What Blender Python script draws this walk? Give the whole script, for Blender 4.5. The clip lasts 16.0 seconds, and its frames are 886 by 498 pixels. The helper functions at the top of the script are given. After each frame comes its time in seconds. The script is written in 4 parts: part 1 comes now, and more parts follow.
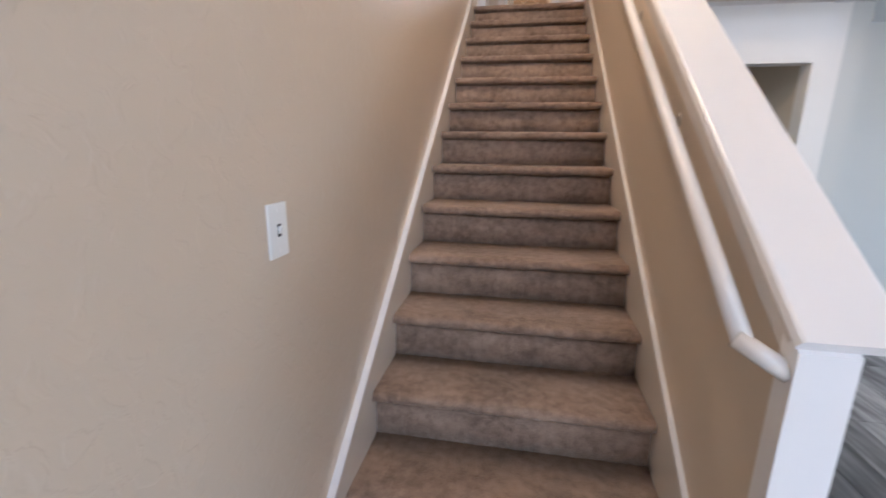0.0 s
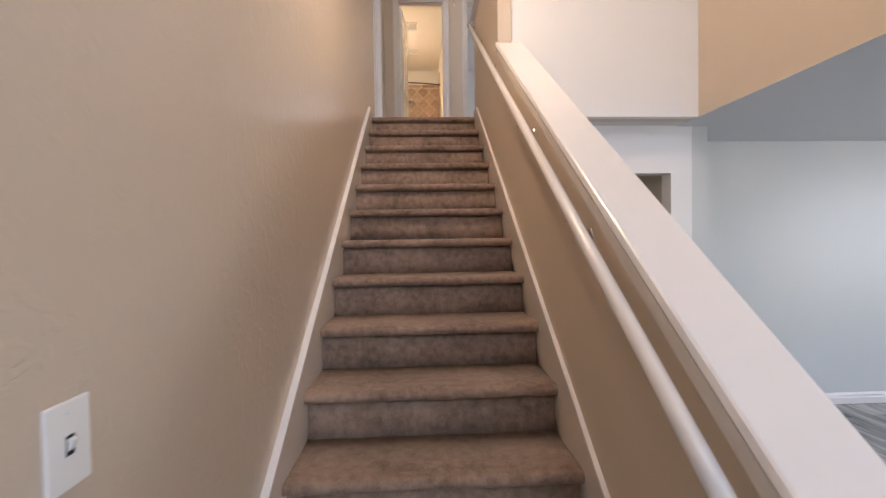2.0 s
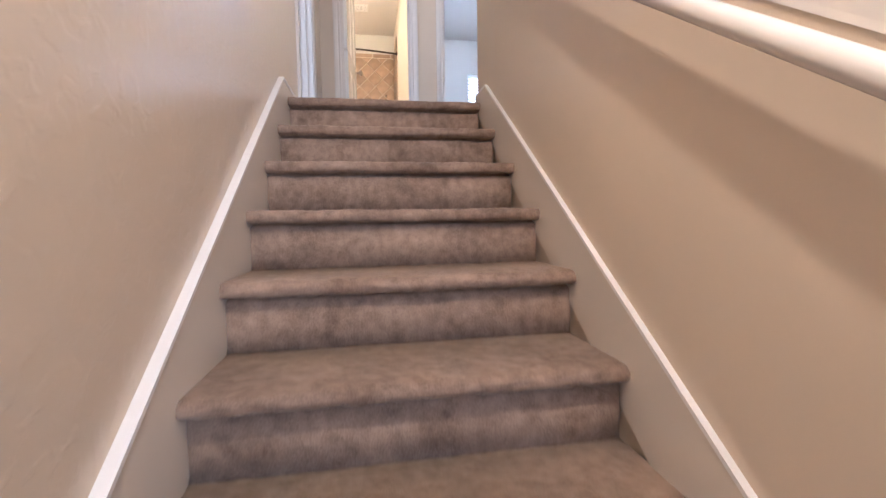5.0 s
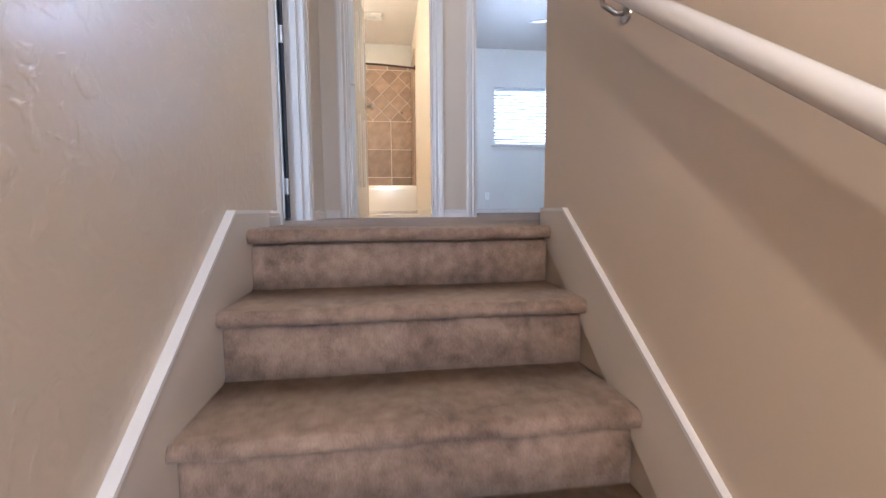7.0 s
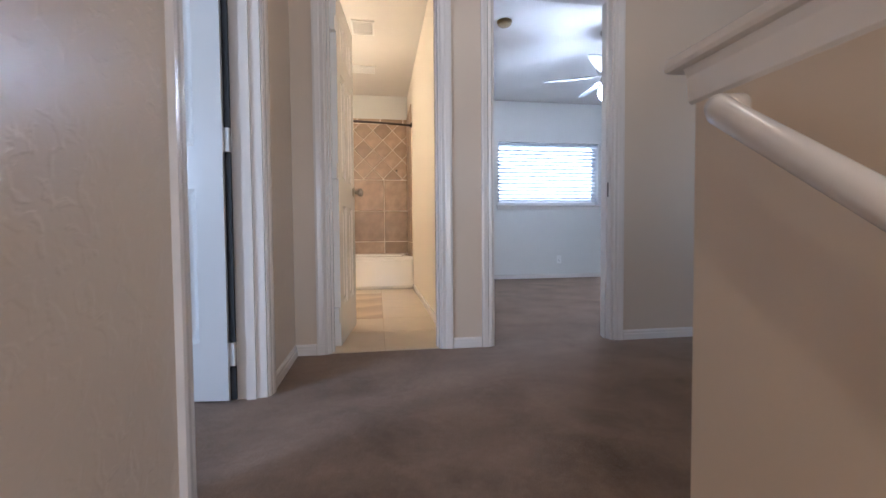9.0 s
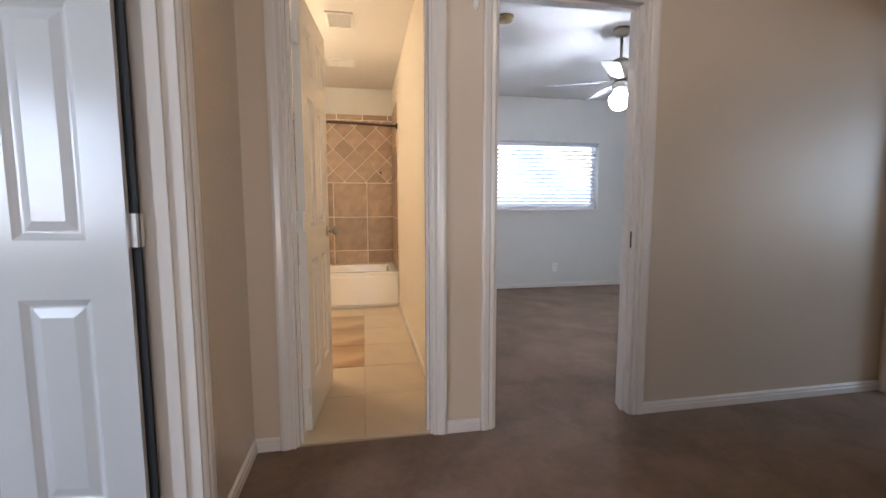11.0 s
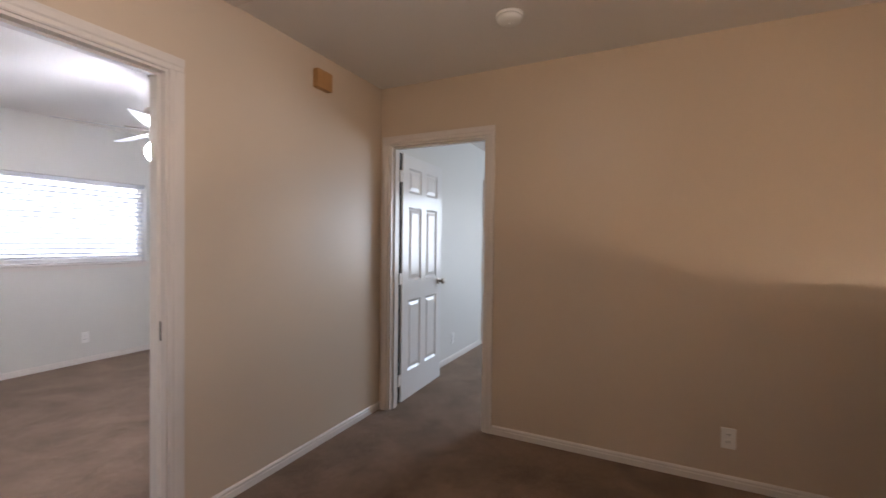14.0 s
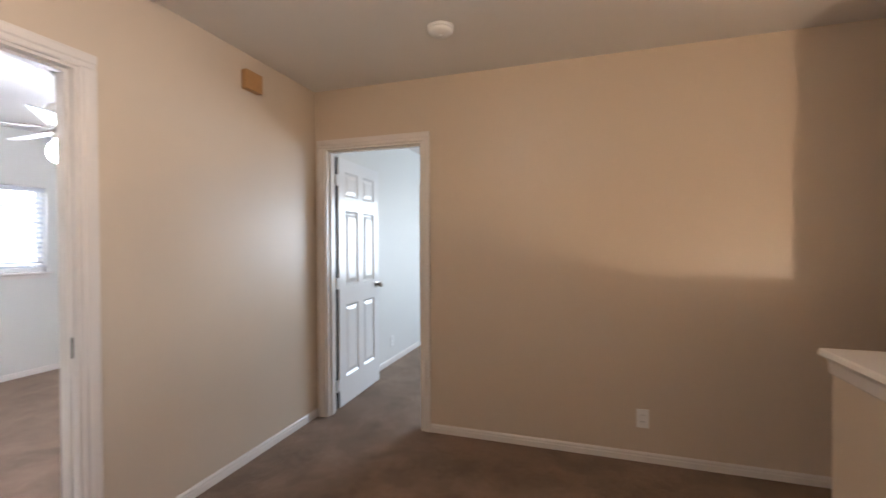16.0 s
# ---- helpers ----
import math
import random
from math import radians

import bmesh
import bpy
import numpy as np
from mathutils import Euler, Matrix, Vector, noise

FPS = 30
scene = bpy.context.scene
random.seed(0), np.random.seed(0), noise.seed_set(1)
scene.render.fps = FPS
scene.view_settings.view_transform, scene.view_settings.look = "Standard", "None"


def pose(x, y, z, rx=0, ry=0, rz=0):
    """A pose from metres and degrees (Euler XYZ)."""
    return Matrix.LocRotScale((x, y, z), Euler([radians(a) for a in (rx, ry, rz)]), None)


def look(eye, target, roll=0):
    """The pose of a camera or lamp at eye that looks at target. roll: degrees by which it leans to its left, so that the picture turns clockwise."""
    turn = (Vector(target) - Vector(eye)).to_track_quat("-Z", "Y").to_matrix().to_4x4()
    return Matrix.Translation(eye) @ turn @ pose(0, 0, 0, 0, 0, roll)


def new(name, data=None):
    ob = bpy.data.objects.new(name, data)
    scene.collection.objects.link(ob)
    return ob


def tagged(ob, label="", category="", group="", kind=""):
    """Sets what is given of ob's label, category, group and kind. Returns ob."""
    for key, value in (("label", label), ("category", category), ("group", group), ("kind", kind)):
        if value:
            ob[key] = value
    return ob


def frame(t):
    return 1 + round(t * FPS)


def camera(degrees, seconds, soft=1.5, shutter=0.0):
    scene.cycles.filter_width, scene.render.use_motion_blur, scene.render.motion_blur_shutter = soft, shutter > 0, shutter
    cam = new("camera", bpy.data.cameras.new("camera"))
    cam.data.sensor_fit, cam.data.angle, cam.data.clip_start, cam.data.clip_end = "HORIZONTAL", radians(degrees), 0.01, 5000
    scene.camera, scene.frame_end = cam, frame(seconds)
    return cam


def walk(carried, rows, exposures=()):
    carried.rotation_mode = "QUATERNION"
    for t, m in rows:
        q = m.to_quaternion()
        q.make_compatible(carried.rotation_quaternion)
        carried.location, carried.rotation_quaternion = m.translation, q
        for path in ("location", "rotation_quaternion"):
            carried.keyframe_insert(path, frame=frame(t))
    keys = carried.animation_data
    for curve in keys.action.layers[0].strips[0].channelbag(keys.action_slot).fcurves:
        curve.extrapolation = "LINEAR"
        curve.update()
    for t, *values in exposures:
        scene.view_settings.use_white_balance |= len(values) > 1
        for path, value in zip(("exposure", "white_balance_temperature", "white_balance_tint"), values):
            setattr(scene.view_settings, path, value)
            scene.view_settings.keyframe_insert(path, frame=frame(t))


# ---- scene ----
cam = camera(92.61, 16.0, soft=1.4, shutter=0.4)
PATH = [
    (0.0, 0.488, -4.109, 1.407, 10.09, -13.59, -0.68),
    (0.5, 0.481, -4.141, 1.432, -0.60, -10.72, -1.08),
    (1.0, 0.471, -4.158, 1.469, -3.49, -4.55, -1.17),
    (1.5, 0.464, -4.108, 1.483, -3.32, -2.00, -0.83),
    (2.0, 0.461, -3.881, 1.489, -2.77, -1.19, 0.92),
    (2.5, 0.412, -3.579, 1.487, -2.62, -1.84, 0.57),
    (3.0, 0.375, -3.248, 1.510, -5.85, -2.01, 0.34),
    (5.5, 0.408, -1.920, 2.193, -9.72, -4.94, 0.81),
    (6.0, 0.428, -1.713, 2.363, -6.25, -5.75, 1.21),
    (6.5, 0.391, -1.507, 2.526, -8.16, -4.91, 0.44),
    (7.0, 0.428, -1.313, 2.673, -7.74, -5.30, 0.46),
    (7.5, 0.365, -1.115, 2.832, -5.54, -2.36, 0.97),
    (8.0, 0.361, -0.928, 2.975, -9.36, -0.20, 0.33),
    (8.5, 0.404, -0.736, 3.140, -8.77, -0.91, 0.56),
    (11.0, 0.490, -0.091, 3.690, -10.62, -5.60, 0.10),
    (11.5, 0.510, -0.091, 3.816, -17.19, -4.26, -0.11),
    (12.0, 0.547, -0.037, 3.787, -20.84, -2.99, -0.43),
    (12.5, 0.626, 0.060, 3.894, -24.68, -2.84, 2.05),
    (13.0, 0.663, 0.023, 3.943, -39.27, -2.35, 0.58),
    (13.5, 0.690, -0.046, 3.895, -54.35, -1.29, -0.57),
    (14.0, 0.702, -0.090, 3.937, -63.85, -1.07, -0.70),
    (14.5, 0.713, -0.144, 3.934, -72.80, -0.86, -0.77),
    (15.0, 0.693, -0.171, 3.948, -80.86, -1.31, -0.62),
    (15.5, 0.669, -0.172, 3.943, -80.02, -0.78, -0.18),
    (16.0, 0.650, -0.124, 3.947, -72.15, -0.78, 0.22),
]
EXPOSURES = [(0.0, 2.26, 5400, 16), (0.5, 2.28, 5550, 15), (1.5, 2.02, 5650, 17), (2.5, 2.04, 5700, 19), (3.0, 2.28, 5600, 20), (5.5, 2.6, 4850, 16), (6.5, 2.54, 4750, 15), (7.5, 2.34, 4800, 13), (8.0, 2.16, 4820, 13), (8.5, 2.1, 4850, 14),
             (11.0, 1.95, 5500, 15), (11.5, 1.92, 5700, 20), (12.5, 1.95, 5900, 22), (13.5, 1.93, 5850, 22), (14.0, 2.28, 6000, 21), (15.0, 2.7, 6150, 19), (16.0, 2.82, 5850, 17)]
walk(cam, [(t, pose(x, y, z, 90 + p, r, w)) for t, x, y, z, w, p, r in PATH], EXPOSURES)

# ---- plan, in metres; the upper floor lies at H ----
RISE, RUN, STEPS = 0.187, 0.2585, 14
H = RISE * STEPS
C = H + 2.487            # upper ceiling
SW = 0.974                # face of the half wall beside the stairs
YN, XE = 1.805, 3.452    # hall's north and east walls
YB = 5.212               # back wall of bedroom and bathroom
PY, PX = -1.094, 2.335    # faces of the half walls round the void
SOF = H - 0.319          # lower ceiling
CAPZ = H + 0.95
T = 0.115
YG = -0.37                # lower back wall

# ---- light ----
world = bpy.data.worlds.new("sky")
scene.world = world
world.use_nodes = True
sky = world.node_tree.nodes.new("ShaderNodeTexSky")
sky.sky_type, sky.sun_disc = "NISHITA", False
sky.sun_elevation, sky.sun_rotation = radians(28), radians(-158)
back = world.node_tree.nodes["Background"]
back.inputs["Strength"].default_value = 0.12
world.node_tree.links.new(sky.outputs[0], back.inputs["Color"])


def lamp(name, kind, m, energy, color, size=0.1, size_y=None, angle=None):
    data = bpy.data.lights.new(name, kind)
    data.energy, data.color = energy, color
    if kind == "AREA":
        data.shape, data.size, data.size_y = "RECTANGLE", size, size_y or size
    elif kind == "SUN":
        data.angle = angle
    else:
        data.shadow_soft_size = size
    ob = new(name, data)
    ob.matrix_world = m
    return ob


DAY = (0.86, 0.94, 1.0)
lamp("sun", "SUN", look((0, 0, 0), (-1.55, 4.3, -2.3)), 2.5, (1.0, 0.95, 0.86), angle=radians(0.5))
lamp("bedroom_window_light", "AREA", look((2.868, YB + 0.083, H + 1.485), (2.868, 0, H + 2.2)), 1.7, (0.80, 0.90, 1.0), 1.38, 0.75)
# South windows are assumed, out of view; two lamps added for their daylight.
lamp("assumed_living_window_light", "AREA", look((2.6, -7.35, 1.75), (2.6, 0, 1.45)), 9.5, DAY, 3.0, 1.7)
lamp("assumed_high_window_light", "AREA", look((1.2, -7.35, 4.1), (1.2, 0, 3.3)), 12, DAY, 1.7, 1.3)
lamp("side_window_light", "AREA", look((6.85, -3.2, 1.5), (0, -3.2, 1.4)), 12, DAY, 2.4, 1.5)
lamp("east_room_window_light", "AREA", look((6.85, -0.4, H + 1.45), (3, 0.6, H + 1.2)), 12, (0.82, 0.95, 1.0), 2.0, 1.2)
lamp("west_room_window_light", "AREA", look((-3.0, -1.5, H + 1.45), (0, 0.9, H + 1.1)), 13, DAY, 1.2, 1.2)
lamp("bath_bulb", "POINT", pose(-0.54, 3.45, H + 1.82), 12.5, (1.0, 0.73, 0.42), 0.06)
lamp("stair_bulb", "POINT", pose(0.47, -2.195, C - 1.822), 12.5, (1.0, 0.75, 0.47), 0.04)
lamp("hall_bulb", "POINT", pose(1.25, 0.46, C - 0.14), 2.4, (1.0, 0.80, 0.56), 0.05)


# ---- materials ----
def material(name, color, rough=0.5, metal=0.0, spec=None, spread=0.06, scale=3.0, bump=0.0, bump_scale=80.0, knock=False, per_object=0.0):
    mat = bpy.data.materials.new(name)
    mat.use_nodes = True
    nt = mat.node_tree
    n, l = nt.nodes, nt.links
    b = n["Principled BSDF"]
    b.inputs["Roughness"].default_value, b.inputs["Metallic"].default_value = rough, metal
    if spec is not None:
        b.inputs["Specular IOR Level"].default_value = spec
    geo = n.new("ShaderNodeTexCoord")
    big = n.new("ShaderNodeTexNoise")
    big.inputs["Scale"].default_value, big.inputs["Detail"].default_value = scale, 6
    l.new(geo.outputs["Object"], big.inputs["Vector"])
    ramp = n.new("ShaderNodeMix")
    ramp.data_type = "RGBA"
    ramp.inputs[6].default_value = (*[c * (1 - spread) for c in color], 1)
    ramp.inputs[7].default_value = (*[min(1, c * (1 + spread)) for c in color], 1)
    l.new(big.outputs["Fac"], ramp.inputs[0])
    out = ramp.outputs[2]
    if per_object:
        info = n.new("ShaderNodeObjectInfo")
        vary = n.new("ShaderNodeMapRange")
        vary.inputs["To Min"].default_value, vary.inputs["To Max"].default_value = 1 - per_object, 1 + per_object
        l.new(info.outputs["Random"], vary.inputs["Value"])
        mul = n.new("ShaderNodeVectorMath")
        mul.operation = "SCALE"
        l.new(out, mul.inputs[0])
        l.new(vary.outputs[0], mul.inputs["Scale"])
        out = mul.outputs[0]
    l.new(out, b.inputs["Base Color"])
    if bump:
        small = n.new("ShaderNodeTexNoise")
        small.inputs["Scale"].default_value, small.inputs["Detail"].default_value = bump_scale, 3
        l.new(geo.outputs["Object"], small.inputs["Vector"])
        bp = n.new("ShaderNodeBump")
        bp.inputs["Strength"].default_value, bp.inputs["Distance"].default_value = bump, 0.004
        height = small.outputs["Fac"]
        if knock:
            # troweled islands with flat tops over a finer orange-peel grain
            small.inputs["Distortion"].default_value = 0.7
            isle = n.new("ShaderNodeMapRange")
            isle.interpolation_type = "SMOOTHSTEP"
            isle.inputs["From Min"].default_value, isle.inputs["From Max"].default_value = 0.50, 0.62
            l.new(height, isle.inputs["Value"])
            peel = n.new("ShaderNodeTexNoise")
            peel.inputs["Scale"].default_value, peel.inputs["Detail"].default_value = bump_scale * 3.2, 2
            l.new(geo.outputs["Object"], peel.inputs["Vector"])
            both = n.new("ShaderNodeMath")
            both.operation = "MULTIPLY_ADD"
            both.inputs[1].default_value = 0.5
            l.new(peel.outputs["Fac"], both.inputs[0])
            l.new(isle.outputs[0], both.inputs[2])
            height = both.outputs[0]
        l.new(height, bp.inputs["Height"])
        l.new(bp.outputs[0], b.inputs["Normal"])
    return mat


def carpet_material(name, blotch_scale, tuft_share, warp, dark, pale):
    mat = material(name, (0.215, 0.165, 0.128), 0.95, spec=0.1)
    n, l = mat.node_tree.nodes, mat.node_tree.links
    b = n["Principled BSDF"]
    co = n.new("ShaderNodeTexCoord")
    blotch, tuft, grain = (n.new("ShaderNodeTexNoise") for _ in range(3))
    for node, s, d in ((blotch, blotch_scale, 4), (tuft, 30.0, 5), (grain, 260.0, 2)):
        node.inputs["Scale"].default_value, node.inputs["Detail"].default_value = s, d
        l.new(co.outputs["Object"], node.inputs["Vector"])
    blotch.inputs["Distortion"].default_value = warp
    add = n.new("ShaderNodeMath")
    add.operation = "MULTIPLY_ADD"
    l.new(tuft.outputs["Fac"], add.inputs[0])
    add.inputs[1].default_value = tuft_share
    l.new(blotch.outputs["Fac"], add.inputs[2])
    add2 = n.new("ShaderNodeMath")
    add2.operation = "MULTIPLY_ADD"
    l.new(grain.outputs["Fac"], add2.inputs[0])
    add2.inputs[1].default_value = 0.6
    l.new(add.outputs[0], add2.inputs[2])
    ramp = n.new("ShaderNodeValToRGB")
    ramp.color_ramp.elements[0].color = (*dark, 1)
    ramp.color_ramp.elements[1].color = (*pale, 1)
    scaled = n.new("ShaderNodeMath")
    scaled.operation = "MULTIPLY"
    scaled.inputs[1].default_value = 1.428 / (1.6 + tuft_share)
    ramp.color_ramp.elements[0].position, ramp.color_ramp.elements[1].position = 0.45, 0.98
    l.new(add2.outputs[0], scaled.inputs[0])
    l.new(scaled.outputs[0], ramp.inputs[0])
    l.new(ramp.outputs[0], b.inputs["Base Color"])
    b.inputs["Sheen Weight"].default_value = 0.3
    b.inputs["Sheen Tint"].default_value = (1.0, 0.86, 0.72, 1)
    b.inputs["Sheen Roughness"].default_value = 0.42
    bp = n.new("ShaderNodeBump")
    bp.inputs["Strength"].default_value, bp.inputs["Distance"].default_value = 0.8, 0.006
    l.new(add2.outputs[0], bp.inputs["Height"])
    l.new(bp.outputs[0], b.inputs["Normal"])
    return mat


def plank_material():
    mat = material("grey_plank", (0.24, 0.225, 0.215), 0.38, per_object=0.35)
    n, l = mat.node_tree.nodes, mat.node_tree.links
    co, shift, m = n.new("ShaderNodeTexCoord"), n.new("ShaderNodeObjectInfo"), n.new("ShaderNodeMapping")
    m.inputs["Scale"].default_value = (11, 1.6, 1)
    l.new(co.outputs["Object"], m.inputs["Vector"])
    off = n.new("ShaderNodeVectorMath")
    l.new(m.outputs[0], off.inputs[0])
    sc = n.new("ShaderNodeMath")
    sc.operation = "MULTIPLY"
    sc.inputs[1].default_value = 40
    l.new(shift.outputs["Random"], sc.inputs[0])
    l.new(sc.outputs[0], off.inputs[1])
    grain = n.new("ShaderNodeTexNoise")
    grain.inputs["Scale"].default_value, grain.inputs["Detail"].default_value = 1.6, 8
    l.new(off.outputs[0], grain.inputs["Vector"])
    ramp = n.new("ShaderNodeValToRGB")
    ramp.color_ramp.elements[0].position, ramp.color_ramp.elements[1].position = 0.32, 0.72
    ramp.color_ramp.elements[0].color = (0.11, 0.105, 0.101, 1)
    ramp.color_ramp.elements[1].color = (0.47, 0.457, 0.443, 1)
    l.new(grain.outputs["Fac"], ramp.inputs[0])
    vary = n.new("ShaderNodeMapRange")
    vary.inputs["To Min"].default_value, vary.inputs["To Max"].default_value = 0.45, 1.6
    l.new(shift.outputs["Random"], vary.inputs["Value"])
    mul = n.new("ShaderNodeVectorMath")
    mul.operation = "SCALE"
    l.new(ramp.outputs[0], mul.inputs[0])
    l.new(vary.outputs[0], mul.inputs["Scale"])
    l.new(mul.outputs[0], n["Principled BSDF"].inputs["Base Color"])
    return mat


def glow(name, color, strength):
    mat = bpy.data.materials.new(name)
    mat.use_nodes = True
    b = mat.node_tree.nodes["Principled BSDF"]
    b.inputs["Base Color"].default_value = (0.9, 0.9, 0.9, 1)
    b.inputs["Emission Color"].default_value = (*color, 1)
    b.inputs["Emission Strength"].default_value = strength
    return mat


WALL = material("beige_wall_paint", (0.605, 0.502, 0.388), 0.28, spread=0.035, scale=1.5, bump=0.20, bump_scale=24, knock=True)
HALL_WALL = material("smooth_beige_wall_paint", (0.605, 0.502, 0.388), 0.37, spread=0.035, scale=1.5, bump=0.10, bump_scale=45)
WHITE_WALL = material("white_wall_paint", (0.80, 0.78, 0.75), 0.5, spread=0.02, scale=1.5, bump=0.15, bump_scale=55)
GREY_WALL = material("pale_grey_wall_paint", (0.60, 0.61, 0.59), 0.35, spread=0.03, scale=1.2, bump=0.15, bump_scale=55)
ROOM_WALL = material("light_grey_wall_paint", (0.66, 0.65, 0.61), 0.5, spread=0.03, scale=1.2, bump=0.15, bump_scale=55)
BATH_WALL = material("cream_wall_paint", (0.72, 0.66, 0.55), 0.45, spread=0.03, scale=1.2, bump=0.15, bump_scale=55)
CEIL = material("ceiling_paint", (0.72, 0.69, 0.65), 0.9, spread=0.03, scale=2, bump=0.5, bump_scale=70)
LOW_CEIL = material("pale_ceiling_paint", (0.70, 0.71, 0.70), 0.6, spread=0.02, scale=2, bump=0.1, bump_scale=60)
TRIM = material("cream_gloss_trim", (0.72, 0.675, 0.63), 0.24, spread=0.02, scale=9)
CAPPAINT = material("white_cap_paint", (0.80, 0.775, 0.76), 0.3, spread=0.02, scale=6, bump=0.04, bump_scale=40)
DOOR = material("white_door_paint", (0.80, 0.79, 0.77), 0.2, spread=0.02, scale=6, bump=0.05, bump_scale=40)
SKIRT = material("cream_skirt_paint", (0.64, 0.57, 0.49), 0.30, spread=0.04, scale=6, bump=0.05, bump_scale=40)
CARPET = carpet_material("brown_stair_carpet", 5.0, 1.05, 0.0, (0.122, 0.080, 0.057), (0.46, 0.328, 0.242))
HALL_CARPET = carpet_material("brown_brushed_carpet", 3.4, 0.35, 0.35, (0.102, 0.068, 0.047), (0.30, 0.208, 0.150))
PLANK = plank_material()
GAP = material("dark_floor_joint", (0.04, 0.038, 0.036), 0.8)
NICKEL = material("aged_nickel", (0.42, 0.38, 0.33), 0.28, metal=1.0, spread=0.1, scale=40)
BRONZE = material("dark_bronze", (0.06, 0.045, 0.035), 0.35, metal=0.8, spread=0.2, scale=30)
TILE = material("tan_travertine_tile", (0.37, 0.265, 0.175), 0.42, spread=0.6, scale=9, bump=0.2, bump_scale=40, per_object=0.2)
FTILE = material("cream_floor_tile", (0.60, 0.50, 0.37), 0.28, spread=0.12, scale=6, bump=0.08, bump_scale=30, per_object=0.06)
GROUT = material("pale_grout", (0.80, 0.72, 0.60), 0.85, spread=0.08, scale=30)
FLOOR_GROUT = material("cream_floor_grout", (0.55, 0.46, 0.34), 0.8, spread=0.08, scale=30)
TUB = material("white_porcelain", (0.83, 0.80, 0.74), 0.08, spread=0.01)
PLASTIC = material("white_plastic", (0.82, 0.81, 0.78), 0.35, spread=0.01)
YELLOWED = material("yellowed_plastic", (0.27, 0.185, 0.075), 0.45, spread=0.1, scale=30)
CHIME = material("orange_wood_veneer", (0.44, 0.235, 0.085), 0.4, spread=0.2, scale=18)
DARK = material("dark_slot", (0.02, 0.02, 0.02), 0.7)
BLADE = material("silver_blade_paint", (0.55, 0.55, 0.56), 0.4, spread=0.05)
SLAT = material("white_blind_slat", (0.66, 0.68, 0.71), 0.5, spread=0.01)
_n = SLAT.node_tree.nodes
_t, _m = _n.new("ShaderNodeBsdfTranslucent"), _n.new("ShaderNodeMixShader")
_t.inputs["Color"].default_value = (0.85, 0.88, 0.92, 1)
_m.inputs[0].default_value = 0.03
SLAT.node_tree.links.new(_n["Principled BSDF"].outputs[0], _m.inputs[1])
SLAT.node_tree.links.new(_t.outputs[0], _m.inputs[2])
SLAT.node_tree.links.new(_m.outputs[0], _n["Material Output"].inputs["Surface"])
BULB = glow("lit_bulb_glass", (0.92, 0.96, 1.0), 48.0)
PENDANT = glow("lit_amber_glass", (1.0, 0.75, 0.47), 20.0)
WARM_BULB = glow("lit_warm_glass", (1.0, 0.80, 0.55), 14.0)
OUTSIDE = glow("bright_outdoors", (0.93, 0.97, 1.0), 0.38)
GLASS = bpy.data.materials.new("window_glass")
GLASS.use_nodes = True
GLASS.node_tree.nodes["Principled BSDF"].inputs["Transmission Weight"].default_value = 1.0
GLASS.node_tree.nodes["Principled BSDF"].inputs["Roughness"].default_value = 0.0
GLASS.node_tree.nodes["Principled BSDF"].inputs["IOR"].default_value = 1.1


# ---- mesh helpers ----
def box(bm, x0, x1, y0, y1, z0, z1, bevel=0.0):
    vs = [bm.verts.new((x, y, z)) for x in (x0, x1) for y in (y0, y1) for z in (z0, z1)]
    fs = [bm.faces.new([vs[i] for i in f]) for f in ((0, 1, 3, 2), (4, 6, 7, 5), (0, 4, 5, 1), (2, 3, 7, 6), (0, 2, 6, 4), (1, 5, 7, 3))]
    if bevel:
        edges = {e for f in fs for e in f.edges}
        bmesh.ops.bevel(bm, geom=list(edges), offset=bevel, segments=2, affect="EDGES", profile=0.5)
    return bm


def boxes(*list_of):
    bm = bmesh.new()
    for b in list_of:
        box(bm, *b)
    return bm


def prism(profile, axis, a, b):
    """A closed outline of pairs, drawn out along an axis from a to b."""
    bm = bmesh.new()
    def place(p, s):
        return {"x": (s, p[0], p[1]), "y": (p[0], s, p[1]), "z": (p[0], p[1], s)}[axis]
    one = [bm.verts.new(place(p, a)) for p in profile]
    two = [bm.verts.new(place(p, b)) for p in profile]
    k = len(profile)
    for i in range(k):
        bm.faces.new((one[i], one[(i + 1) % k], two[(i + 1) % k], two[i]))
    bm.faces.new(one[::-1])
    bm.faces.new(two)
    bmesh.ops.recalc_face_normals(bm, faces=bm.faces)
    return bm


def lathe(profile, n=20, m=Matrix()):
    """Rings of (radius, height) round z, then moved by m."""
    bm = bmesh.new()
    rings = [[bm.verts.new(m @ Vector((r * math.cos(2 * math.pi * i / n), r * math.sin(2 * math.pi * i / n), z))) for i in range(n)] for r, z in profile]
    for p, q in zip(rings, rings[1:]):
        for i in range(n):
            bm.faces.new((p[i], p[(i + 1) % n], q[(i + 1) % n], q[i]))
    bm.faces.new(rings[0][::-1])
    bm.faces.new(rings[-1])
    bmesh.ops.recalc_face_normals(bm, faces=bm.faces)
    return bm


